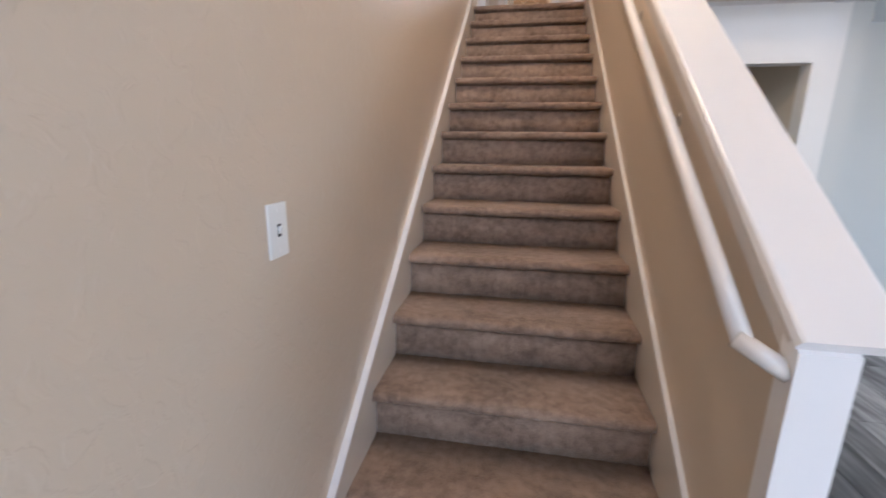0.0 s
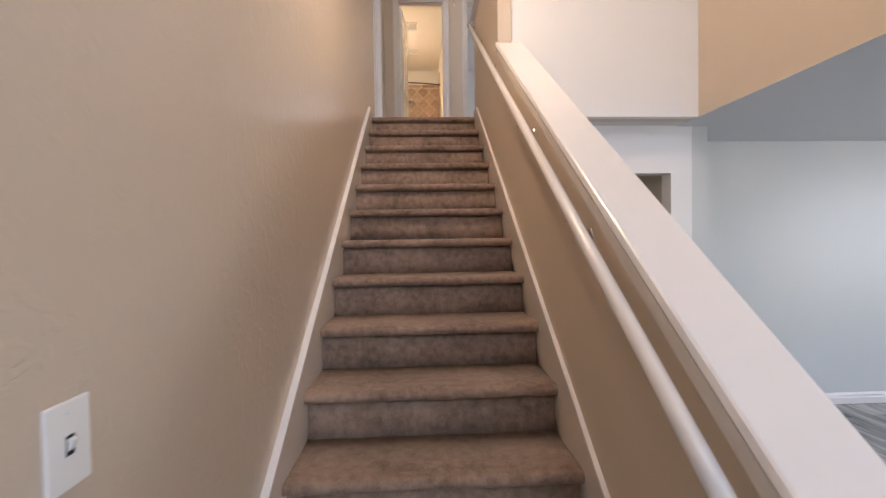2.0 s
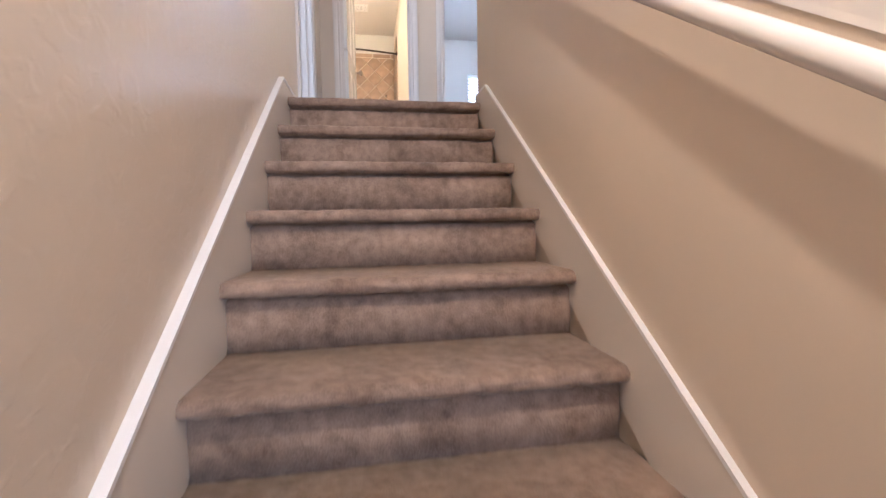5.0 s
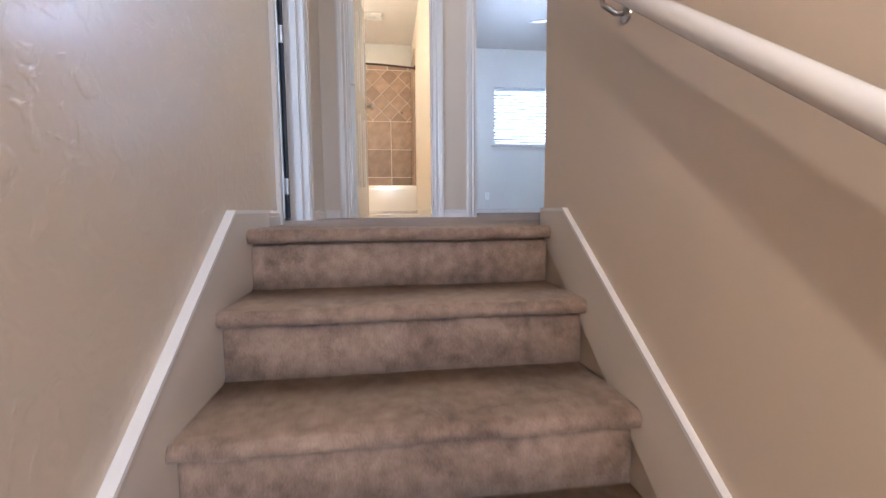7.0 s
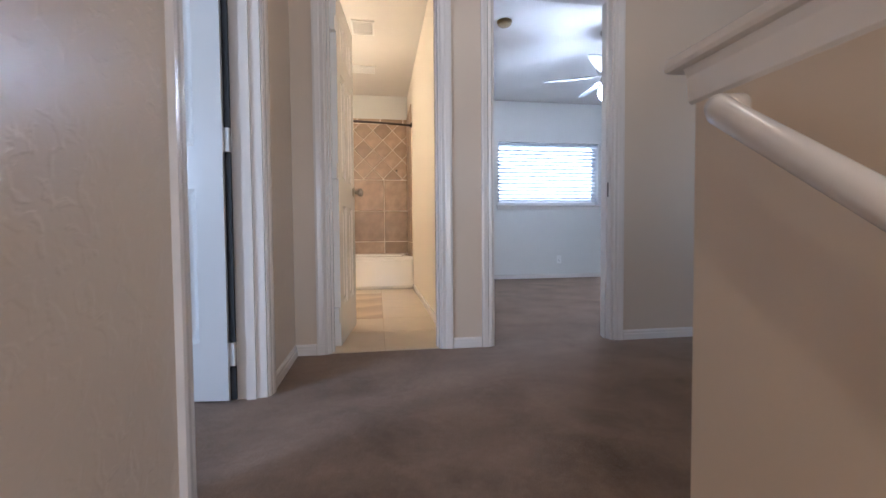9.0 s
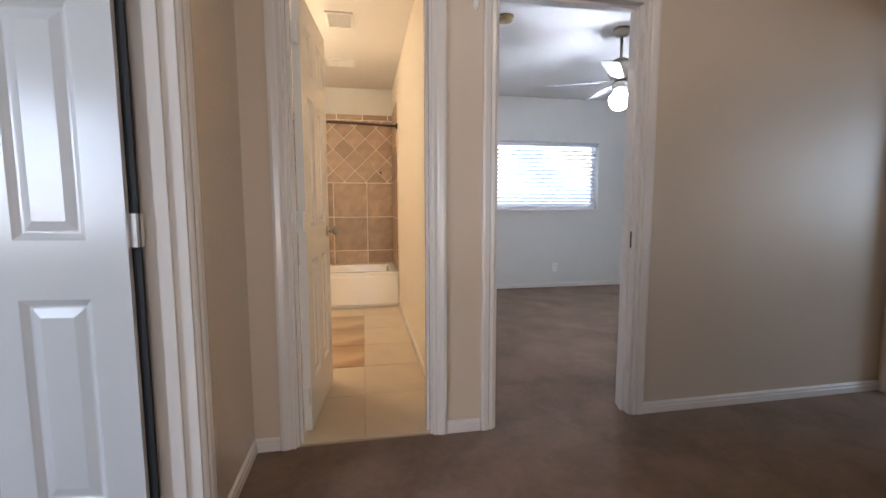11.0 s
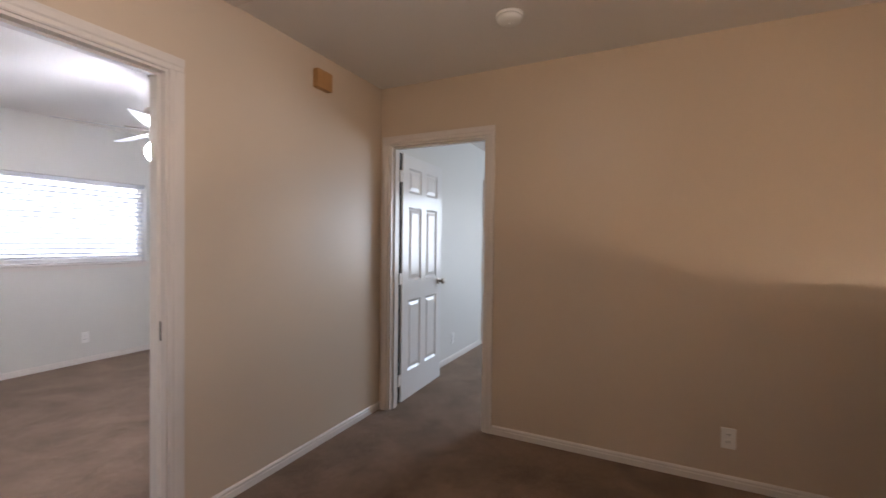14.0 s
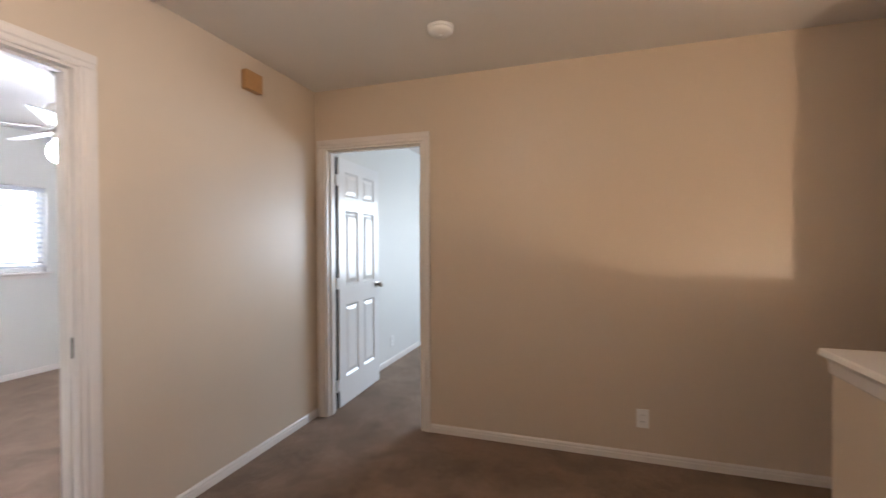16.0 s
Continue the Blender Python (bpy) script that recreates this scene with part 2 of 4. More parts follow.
def tube(points, radius, n=14):
    """A round bar along points."""
    bm = bmesh.new()
    pts = [Vector(p) for p in points]
    rings = []
    for i, p in enumerate(pts):
        d = (pts[min(i + 1, len(pts) - 1)] - pts[max(i - 1, 0)]).normalized()
        u = d.cross(Vector((0, 0, 1)) if abs(d.z) < 0.95 else Vector((1, 0, 0))).normalized()
        v = d.cross(u)
        rings.append([bm.verts.new(p + radius * (math.cos(2 * math.pi * k / n) * u + math.sin(2 * math.pi * k / n) * v)) for k in range(n)])
    for p, q in zip(rings, rings[1:]):
        for i in range(n):
            bm.faces.new((p[i], p[(i + 1) % n], q[(i + 1) % n], q[i]))
    bm.faces.new(rings[0][::-1])
    bm.faces.new(rings[-1])
    bmesh.ops.recalc_face_normals(bm, faces=bm.faces)
    return bm


def mesh_of(name, bm, mat, smooth=False):
    me = bpy.data.meshes.new(name)
    bm.to_mesh(me)
    bm.free()
    me.materials.append(mat)
    if smooth:
        for f in me.polygons:
            f.use_smooth = True
    return me


def part(name, bm, mat, parent=None, label="", smooth=False):
    ob = new(name, mesh_of(name, bm, mat, smooth))
    ob.parent = parent
    if label:
        ob["label"] = label
    return ob


def thing(name, label, category, at=(0, 0, 0), turn=0, group="", kind=""):
    ob = new(name)
    ob.empty_display_size = 0.1
    ob.matrix_world = pose(*at, 0, 0, turn)
    return tagged(ob, label, category, group, kind)


def setting(name, bm, mat, label, category):
    return tagged(part(name, bm, mat), label, category, kind="structure")


def wall(name, along, near, far, a0, a1, z0, z1, holes, mat, label):
    """A wall along x or y between two faces, with holes (from, to, bottom, top) right through it."""
    bm = bmesh.new()
    def piece(p, q, b, t):
        if q - p > 1e-4 and t - b > 1e-4:
            box(bm, *((p, q, near, far) if along == "x" else (near, far, p, q)), b, t)
    at = a0
    for p, q, b, t in sorted(holes):
        piece(at, p, z0, z1)
        piece(p, q, z0, b)
        piece(p, q, t, z1)
        at = q
    piece(at, a1, z0, z1)
    return setting(name, bm, mat, label, "wall")


# ---- walls, floors and ceilings ----
BATH, BED, WEST, EAST = (0.172, 0.800), (1.087, 1.839), (0.515, 1.232), (0.930, 1.724)   # door openings
DH = H + 2.053
wall("wall_west", "y", -T, 0, -7.6, YN + T, 0, C, [(WEST[0], WEST[1], H - 0.06, DH)], WALL, "beige painted wall with a knockdown texture beside the stairs")
wall("wall_north", "x", YN, YN + T, 0, XE, H - 0.25, C, [(BATH[0], BATH[1], H - 0.06, DH), (BED[0], BED[1], H - 0.06, DH)], HALL_WALL, "beige hall wall with two door openings")
FARD = (-2.80, -2.065)
wall("wall_east", "y", XE, XE + T, -7.6, YN + T, SOF + 0.001, C, [(EAST[0], EAST[1], H - 0.06, DH), (FARD[0], FARD[1], H + 0.19, DH + 0.19)], HALL_WALL, "beige hall wall with a patch of light on it")
wall("wall_south", "x", -7.6, -7.5, -T, 7.1, 0, C, [(0.25, 2.15, 3.4, 4.8), (0.9, 4.3, 0.85, 2.25)], GREY_WALL, "painted end wall with assumed windows, out of view")
wall("wall_lower_east", "y", 7.0, 7.1, -7.6, YN, 0, C, [(-4.5, -1.9, 0.7, 2.2), (-1.45, 0.65, H + 0.8, H + 2.0)], GREY_WALL, "pale grey end wall with windows")
wall("wall_lower_north", "x", YG, YG + 0.12, PX + 0.106, 7.0, 0, SOF, [], GREY_WALL, "pale grey painted living room wall with a soft sheen")
niche = (1.30, 2.283, 0.0, H - 0.665)
wall("wall_lower_niche", "x", -0.86, -0.74, SW + 0.09, PX + 0.106, 0, SOF, [niche], WHITE_WALL, "white wall under the landing with an opening")
wall("wall_lower_return", "y", PX + 0.106, PX + 0.226, -0.859, YG - 0.001, 0, SOF, [], GREY_WALL, "short grey return of the wall")
wall("wall_passage_side", "y", niche[1], niche[1] + 0.08, -0.74, 1.6, 0, SOF, [], HALL_WALL, "beige side wall of the passage")
wall("wall_passage_back", "x", 1.6, 1.7, SW + 0.09, niche[1] + 0.08, 0, SOF, [], HALL_WALL, "beige back wall of the passage")

# half walls round the void and the full wall beyond
wall("wall_pony_hall_face", "x", PY + 0.05, PY + 0.13, SW + 0.09, PX + 0.126, SOF - 0.003, CAPZ - 0.025, [], HALL_WALL, "beige hall side of the half wall")
wall("wall_pony_north", "x", PY, PY + 0.05, SW + 0.09, PX + 0.126, SOF - 0.004, CAPZ - 0.025, [], WHITE_WALL, "white half wall of the upper hall above the living room")
wall("wall_pony_east", "y", PX, PX + 0.126, -1.60, PY - 0.001, SOF - 0.004, CAPZ - 0.025, [], HALL_WALL, "beige half wall of the upper hall")
wall("wall_void_east", "y", PX, PX + 0.126, -7.5, -1.60, SOF - 0.004, C, [], HALL_WALL, "beige wall high above the living room")
setting("wall_pony_stair", boxes((SW, SW + 0.09, PY - 0.02, 0.10, 0, CAPZ - 0.025)), HALL_WALL, "beige half wall at the head of the stairs", "wall")

# the sloped half wall with its end
CAP0, CAP1 = (-3.37, H - 1.518), (PY, H + 0.168)
slope = (CAP1[1] - CAP0[1]) / (CAP1[0] - CAP0[0])
low_z = lambda y: CAP0[1] + slope * (y - CAP0[0]) - 0.03
y0, y1 = CAP0[0] + 0.012, PY - 0.02
setting("wall_half_stair", prism([(y0 + 0.045, 0), (y1, 0), (y1, low_z(y1)), (y0 + 0.045, low_z(y0 + 0.045))], "x", SW, SW + 0.084), HALL_WALL, "beige sloped half wall beside the carpeted stairs", "wall")
setting("trim_half_wall_end", prism([(y0 - 0.004, 0), (y0 + 0.046, 0), (y0 + 0.046, low_z(y0 + 0.046) - 0.001), (y0 - 0.004, low_z(y0 - 0.004) - 0.001)], "x", SW - 0.006, SW + 0.090), CAPPAINT, "white board closing the end of the half wall", "trim")

# floors
setting("floor_lower_base", boxes((-T, 7.1, -7.6, 1.7, -0.12, -0.012)), GAP, "dark subfloor under the planks", "floor")
BED_E = 4.55
floor = bmesh.new()
for b in ((0, SW, 0.126, YN), (SW, XE, 0.10, YN), (SW + 0.09, XE, PY + 0.13, 0.10), (PX + 0.126, XE, -7.5, PY + 0.13), (BED[0], BED[1], YN, YN + T), (0.985, BED_E, YN + T, YB), (XE, XE + T, EAST[0], EAST[1]), (XE + T, 7.0, -7.5, 1.865), (-3.2, -T, -2.5, YN), (-T, 0, WEST[0], WEST[1])):
    box(floor, b[0], b[1], b[2], b[3], H - 0.05, H)
setting("floor_upper", floor, HALL_CARPET, "brown carpet with footprints and vacuum marks", "carpet")
deck = bmesh.new()
for b in ((0, SW, 0.10, YN), (SW + 0.09, PX + 0.126, PY + 0.13, YN), (PX + 0.126, 7.0, -7.5, YG), (PX + 0.226, 7.0, YG, 1.7), (-3.2, 0, -2.5, YB + 0.2), (0, BED_E, YN, YB + 0.2)):
    box(deck, b[0] + 0.001, b[1] - 0.001, b[2] + 0.001, b[3] - 0.001, SOF, H - 0.05)
setting("ceiling_lower", deck, CEIL, "smooth painted ceiling under the upper floor", "ceiling")
setting("ceiling_living", boxes((PX + 0.0005, 7.0, -7.49, YG - 0.002, SOF - 0.006, SOF)), LOW_CEIL, "pale grey painted ceiling of the living room", "ceiling")
setting("ceiling_upper", boxes((-3.3, 7.1, -7.6, YB + 0.2, C, C + 0.15)), CEIL, "textured white ceiling", "ceiling")
# Unseen slab, added to keep the sun off the closet door.
setting("sun_blocking_slab", boxes((7.1, 8.35, -7.6, YN + 0.2, C, C + 0.12)), CEIL, "unseen slab added outside the east wall to keep the sun out", "roof")
setting("floor_raised_step", boxes((PX + 0.126, XE, -7.5, -1.95, H, H + 0.19)), HALL_CARPET, "carpeted raised floor before the far door", "floor")

# bedroom, bathroom and side rooms
WIN = (2.118, 3.618, H + 1.045, H + 1.922)
wall("wall_back", "x", YB, YB + 0.14, -0.82, BED_E + 0.1, H, C, [WIN], ROOM_WALL, "light grey bedroom wall with a window")
wall("wall_bed_east", "y", BED_E, BED_E + 0.1, 1.985, YB, H, C, [], ROOM_WALL, "light grey bedroom side wall")
wall("wall_bed_south", "x", 1.865, 1.985, XE, 7.0, H, C, [(5.89, 6.65, H - 0.06, DH)], ROOM_WALL, "light wall of the side room")
wall("wall_bath_east", "y", 0.86, 0.985, YN + T, YB, H, C, [], BATH_WALL, "cream bathroom wall")
wall("wall_bath_west", "y", -0.82, -0.70, YN + T, YB, H, C, [], BATH_WALL, "cream bathroom wall beside the tub")
wall("wall_bath_south", "x", YN + 0.002, YN + T, -0.82, -T, H, C, [], BATH_WALL, "cream wall beside the bathroom door")
wall("wall_west_room", "y", -3.3, -3.2, -2.5, YB, H, C, [(-2.1, -0.9, H + 0.8, H + 2.0)], ROOM_WALL, "light wall of the west room")
wall("wall_west_room_south", "x", -2.6, -2.5, -3.2, -T, H, C, [], ROOM_WALL, "light wall of the west room")
# Unseen wall, set close behind the open door to keep its gap dark.
wall("wall_west_room_gap_block", "x", 1.262, 1.36, -3.2, -T, H, C, [], ROOM_WALL, "light wall of the west room")
wall("wall_east_room_south", "x", -3.2, -3.1, XE + T, 7.0, H, C, [], ROOM_WALL, "light wall of the east room")


# ---- trim ----
BASE = [(0, 0), (0.013, 0), (0.013, 0.033), (0.010, 0.037), (0.010, 0.048), (0.004, 0.056), (0, 0.058)]


def baseboard(x0, y0, x1, y1, z=H, tall=1.0):
    """Runs from one point to the other with the wall on its right hand."""
    d = Vector((x1 - x0, y1 - y0, 0))
    bm = prism([(-p, q * tall) for p, q in BASE], "x", 0, d.length)
    ang = math.atan2(d.y, d.x)
    # profile's first number lies along y; it stands out to the left of the run
    bmesh.ops.scale(bm, vec=(1, -1, 1), verts=bm.verts)
    bmesh.ops.recalc_face_normals(bm, faces=bm.faces)
    ob = part("baseboard", bm, TRIM)
    ob.matrix_world = Matrix.Translation((x0, y0, z)) @ Matrix.Rotation(ang, 4, "Z")
    return tagged(ob, "white stepped wooden baseboard along the wall", "baseboard", kind="structure")


CW = 0.062
for a in ((0.0, 0.26, 0.0, WEST[0] - CW), (0.0, WEST[1] + CW, 0.0, YN)):
    baseboard(a[0], a[3], a[2], a[1])
for p, q in ((0, BATH[0] - CW), (BATH[1] + CW, BED[0] - CW), (BED[1] + CW, XE)):
    baseboard(q, YN, p, YN)
for p, q in ((EAST[1] + CW, YN), (-1.95, EAST[0] - CW)):
    baseboard(XE, p, XE, q)
baseboard(BED_E, YB, 0.985, YB)
baseboard(BED_E, 1.985, BED_E, YB)
baseboard(5.82, 1.865, XE + T, 1.865)
baseboard(0.86, YN + T, 0.86, 4.439)
baseboard(7.0, YG, PX + 0.226, YG, 0, 1.7)
baseboard(SW + 0.09, PY + 0.13, PX + 0.126, PY + 0.10)
baseboard(SW + 0.09, 0.10, SW + 0.09, PY + 0.13)


CPROF = [(0, 0), (0, 0.009), (0.006, 0.013), (0.022, 0.011), (0.030, 0.016), (0.050, 0.019), (CW, 0.017), (CW, 0)]   # across from the opening, depth


def door_frame(name, m, width, height, depth, far_side=True, label="white painted door frame with moulded casing"):
    """Opening from x 0 to width, its near face in the plane y = 0 with the wall behind at y > 0."""
    fr = thing(name, label, "door frame", kind="structure")
    fr.matrix_world = m
    for side in ((0, 1) if far_side else (0,)):
        def put(bm, nm):
            if side:
                bmesh.ops.scale(bm, vec=(1, -1, 1), verts=bm.verts)
                bmesh.ops.translate(bm, vec=(0, depth, 0), verts=bm.verts)
                bmesh.ops.recalc_face_normals(bm, faces=bm.faces)
            part(nm, bm, TRIM, fr)
        put(prism([(-u + 0.004, -v) for u, v in CPROF], "z", 0, height - 0.004), "casing")
        put(prism([(width + u - 0.004, -v) for u, v in CPROF], "z", 0, height - 0.004), "casing")
        put(prism([(-v, height + u - 0.004) for u, v in CPROF], "x", -CW + 0.004, width + CW - 0.004), "casing")
    part("jamb", boxes((-0.001, 0.016, 0, depth, 0, height)), TRIM, fr)
    part("jamb", boxes((width - 0.016, width + 0.001, 0, depth, 0, height)), TRIM, fr)
    part("jamb", boxes((0.016, width - 0.016, 0, depth, height - 0.016, height + 0.001)), TRIM, fr)
    a, b = depth - 0.075, depth - 0.04
    part("door_stop", boxes((0.016, 0.028, a, b, 0, height - 0.028)), TRIM, fr)
    part("door_stop", boxes((width - 0.028, width - 0.016, a, b, 0, height - 0.028)), TRIM, fr)
    part("door_stop", boxes((0.016, width - 0.016, a, b, height - 0.028, height - 0.016)), TRIM, fr)
    return fr


door_frame("door_frame_bath", pose(BATH[0], YN, H), BATH[1] - BATH[0], DH - H, T)
door_frame("door_frame_bedroom", pose(BED[0], YN, H), BED[1] - BED[0], DH - H, T)
door_frame("door_frame_west", pose(0, WEST[0], H, 0, 0, 90), WEST[1] - WEST[0], DH - H, T)
door_frame("door_frame_east", pose(XE, EAST[1], H, 0, 0, -90), EAST[1] - EAST[0], DH - H, T)
door_frame("door_frame_far", pose(XE, FARD[1], H + 0.19, 0, 0, -90), FARD[1] - FARD[0], DH - H, T, far_side=False)


def knob(parent, at, out, mat=NICKEL):
    """A round knob on its rose, standing out along +y or -y."""
    m = Matrix.Translation(at) @ Matrix.Rotation(radians(-90 if out > 0 else 90), 4, "X")
    k = part("door_knob", lathe([(0.012, 0.006), (0.011, 0.028), (0.018, 0.034), (0.027, 0.044), (0.028, 0.054), (0.022, 0.063), (0.008, 0.067)], 20, m), mat, parent, "aged metal knob", True)
    part("rose", lathe([(0.032, 0), (0.032, 0.004), (0.026, 0.009), (0.012, 0.010)], 20, m), mat, k, smooth=True)


def panel_door(name, m, width, height, label, group="", shade_gap=0.0, gap=0.004):
    """A six-panel slab: hinged at x = 0, its thickness from y 0 to 0.035."""
    d = thing(name, label, "door", group=group)
    d.matrix_world = m
    th, st, mid = 0.035, 0.105, 0.095
    pw = (width - 2 * st - mid) / 2
    rows = [(0.225, 0.815), (0.975, 1.585), (1.70, 1.905)]
    slab = bmesh.new()
    xs = [(st, st + pw), (st + pw + mid, width - st)]
    box(slab, 0, st, 0, th, 0, height)
    box(slab, width - st, width, 0, th, 0, height)
    box(slab, st, width - st, 0, th, 0, rows[0][0])
    box(slab, st, width - st, 0, th, rows[0][1], rows[1][0])
    box(slab, st, width - st, 0, th, rows[1][1], rows[2][0])
    box(slab, st, width - st, 0, th, rows[2][1], height)
    for a, b in rows:
        box(slab, st + pw, st + pw + mid, 0, th, a, b)
    part("slab", slab, DOOR, d)
    for a, b in rows:
        for x0, x1 in xs:
            bm = bmesh.new()
            for face, sgn in ((0.0, 1), (th, -1)):
                prev = None
                for inset, deep in ((0, 0), (0.006, 0.004), (0.018, 0.011), (0.024, 0.011), (0.050, 0.003)):
                    y = face + sgn * deep
                    ring = [bm.verts.new(p) for p in ((x0 + inset, y, a + inset), (x1 - inset, y, a + inset), (x1 - inset, y, b - inset), (x0 + inset, y, b - inset))]
                    if prev:
                        for i in range(4):
                            bm.faces.new((prev[i], prev[(i + 1) % 4], ring[(i + 1) % 4], ring[i]))
                    prev = ring
                bm.faces.new(prev)
            bmesh.ops.recalc_face_normals(bm, faces=bm.faces)
            part("panel", bm, DOOR, d)
    for out, y in ((-1, 0.0), (1, th)):
        knob(d, (width - 0.065, y, 0.93), out)
    for z in (0.18, 1.0, 1.82):
        h = part("hinge", boxes((-(shade_gap or gap), 0.0, 0.002, th - 0.002, z - 0.045, z + 0.045)), DOOR, d)
        part("pin", lathe([(0.005, z - 0.05), (0.005, z + 0.05)], 10, Matrix.Translation((-0.003, th + 0.004, 0))), DOOR, h)
    # Dark strip stands in for the shade seen through the hinge gap.
    if shade_gap:
        part("gap_shade_strip", boxes((-shade_gap, -0.001, 0.014, 0.022, 0.0, height)), DARK, d, "dark strip put in as the shade of the hinge gap")
    return d


w = BATH[1] - BATH[0] - 0.04
panel_door("bathroom_door", pose(BATH[0] + 0.058, YN + T + 0.012, H + 0.008, 0, 0, 84.5), w, 2.02, "cream-lit white six-panel bathroom door standing open", "six-panel doors", gap=0.041)
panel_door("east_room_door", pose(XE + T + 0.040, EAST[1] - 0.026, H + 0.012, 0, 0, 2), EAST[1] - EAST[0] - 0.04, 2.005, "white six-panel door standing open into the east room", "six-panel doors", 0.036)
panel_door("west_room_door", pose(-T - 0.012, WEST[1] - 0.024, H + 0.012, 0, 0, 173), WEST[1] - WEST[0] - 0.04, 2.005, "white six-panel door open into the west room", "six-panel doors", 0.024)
panel_door("far_door", pose(XE + 0.05, FARD[0] + 0.02, H + 0.20, 0, 0, 90), FARD[1] - FARD[0] - 0.04, 2.005, "closed white door at the dim end of the hall", "six-panel doors")


# ---- half wall caps ----
def cap_profile(w0, w1, top):
    return [(w0, top - 0.019), (w0 + 0.004, top - 0.004), (w0 + 0.010, top), (w1 - 0.010, top), (w1 - 0.004, top - 0.004), (w1, top - 0.019), (w1 - 0.004, top - 0.025), (w0 + 0.004, top - 0.025)]


length = math.hypot(CAP1[0] - CAP0[0], CAP1[1] - CAP0[1])
bm = prism(cap_profile(SW - 0.012, SW + 0.166, 0), "y", 0, length)
cap = part("trim_half_wall_cap", bm, CAPPAINT)
cap.matrix_world = Matrix.Translation((0, CAP0[0], CAP0[1])) @ Matrix.Rotation(math.atan(slope), 4, "X")
tagged(cap, "white board capping the sloped half wall", "trim", kind="structure")
bm = prism([(SW - 0.004, -0.070), (SW - 0.004, -0.060), (SW - 0.007, -0.032), (SW - 0.009, -0.026), (SW + 0.002, -0.026), (SW + 0.002, -0.070)], "y", 0.02, length)
ap = part("trim_half_wall_apron", bm, TRIM)
ap.matrix_world = cap.matrix_world
tagged(ap, "thin moulding under the sloped cap", "trim", kind="structure")
setting("trim_pony_cap_stair", prism(cap_profile(SW - 0.035, SW + 0.125, CAPZ), "y", PY - 0.04, 0.135), TRIM, "white board on the half wall at the stair head", "trim")
setting("trim_pony_cap_north", prism(cap_profile(PY - 0.045, PY + 0.16, CAPZ), "x", SW + 0.125, PX + 0.161), TRIM, "white board on the hall half wall", "trim")
setting("trim_pony_cap_east", prism(cap_profile(PX - 0.045, PX + 0.161, CAPZ), "y", -1.60, PY - 0.045), TRIM, "white board on the hall half wall", "trim")
AP = [(0, -0.085), (0.006, -0.08), (0.010, -0.04), (0.016, -0.026), (0, -0.026)]
setting("trim_pony_apron_north", prism([(PY + 0.13 + u, CAPZ + v) for u, v in AP], "x", SW + 0.09, PX + 0.136), TRIM, "white moulding under the half wall cap", "trim")
setting("trim_pony_apron_stair", prism([(SW - u, CAPZ + v) for u, v in AP], "y", PY - 0.02, 0.11), TRIM, "white moulding under the half wall cap", "trim")


# ---- stairs ----
def staircase():
    st = thing("staircase", "straight flight of stairs in worn brown carpet with rounded nosings", "stairs", kind="structure")
    for k in range(STEPS):
        nose, top = -k * RUN, H - k * RISE
        back = nose + 0.042
        prof = [(back, top - RISE - 0.02), (back, top - 0.054), (back + 0.03, top - 0.044)]
        for i in range(9):
            a = radians(-100 - i * 20)
            prof.append((nose + 0.021 + 0.021 * math.cos(a), top - 0.0205 + 0.0205 * math.sin(a)))
        prof += [(nose + 0.05, top + 0.0), (nose + RUN + (0.05 if k else -0.13), top), (nose + RUN + (0.05 if k else -0.13), top - RISE - 0.02)]
        n = 110
        bm = bmesh.new()
        rows = []
        for j in range(n + 1):
            x = 0.018 + (SW - 0.018 - 0.012) * j / n
            rows.append([bm.verts.new((x, y + 0.003 * noise.noise((x * 9, k * 3.1, i * 0.4)) + 0.0035 * noise.noise((x * 62, k * 2.7, i * 0.9)), z + (0.003 * noise.noise((x * 7, k * 5.3 + 9, i * 0.4)) + 0.0030 * noise.noise((x * 55, k * 4.1 + 3, i * 0.9))) * (1 if i < 13 else 0.3))) for i, (y, z) in enumerate(prof)])
        q = len(prof)
        for a, b in zip(rows, rows[1:]):
            for i in range(q):
                bm.faces.new((a[i], a[(i + 1) % q], b[(i + 1) % q], b[i]))
        bm.faces.new(rows[0][::-1])
        bm.faces.new(rows[-1])
        bmesh.ops.recalc_face_normals(bm, faces=bm.faces)
        part("step", bm, CARPET, st, smooth=True)
    for x0, x1, yk in ((0.0, 0.02, -0.10), (SW - 0.014, SW, -0.06)):
        g = RISE / RUN
        yb = -STEPS * RUN + 0.05
        prof = [(0.26 if x0 == 0 else 0.10, H - 0.02), (0.26 if x0 == 0 else 0.10, H + 0.058), (-0.088, H + 0.058), (yb, H + 0.10 + g * (yb + 0.03)), (yb, 0.02), (yb + 0.22, 0.0)]
        s = part("skirt_board", prism(prof, "x", x0, x1), SKIRT, st, "painted skirting board beside the steps")
        # White strip puts the light caught by the skirt's top edge into colour.
        tp = [(0.26 if x0 == 0 else 0.10, H + 0.0585), (-0.088, H + 0.0585), (yb, H + 0.1005 + g * (yb + 0.03)), (yb, H + 0.0885 + g * (yb + 0.03)), (-0.088, H + 0.0485), (0.26 if x0 == 0 else 0.10, H + 0.0485)]
        part("lit_edge_strip", prism(tp, "x", x0 - (0.002 if x0 else 0), x1 + (0.004 if not x0 else 0)), CAPPAINT, st, "white strip put in as the skirt's lit top edge")
    return st


staircase()


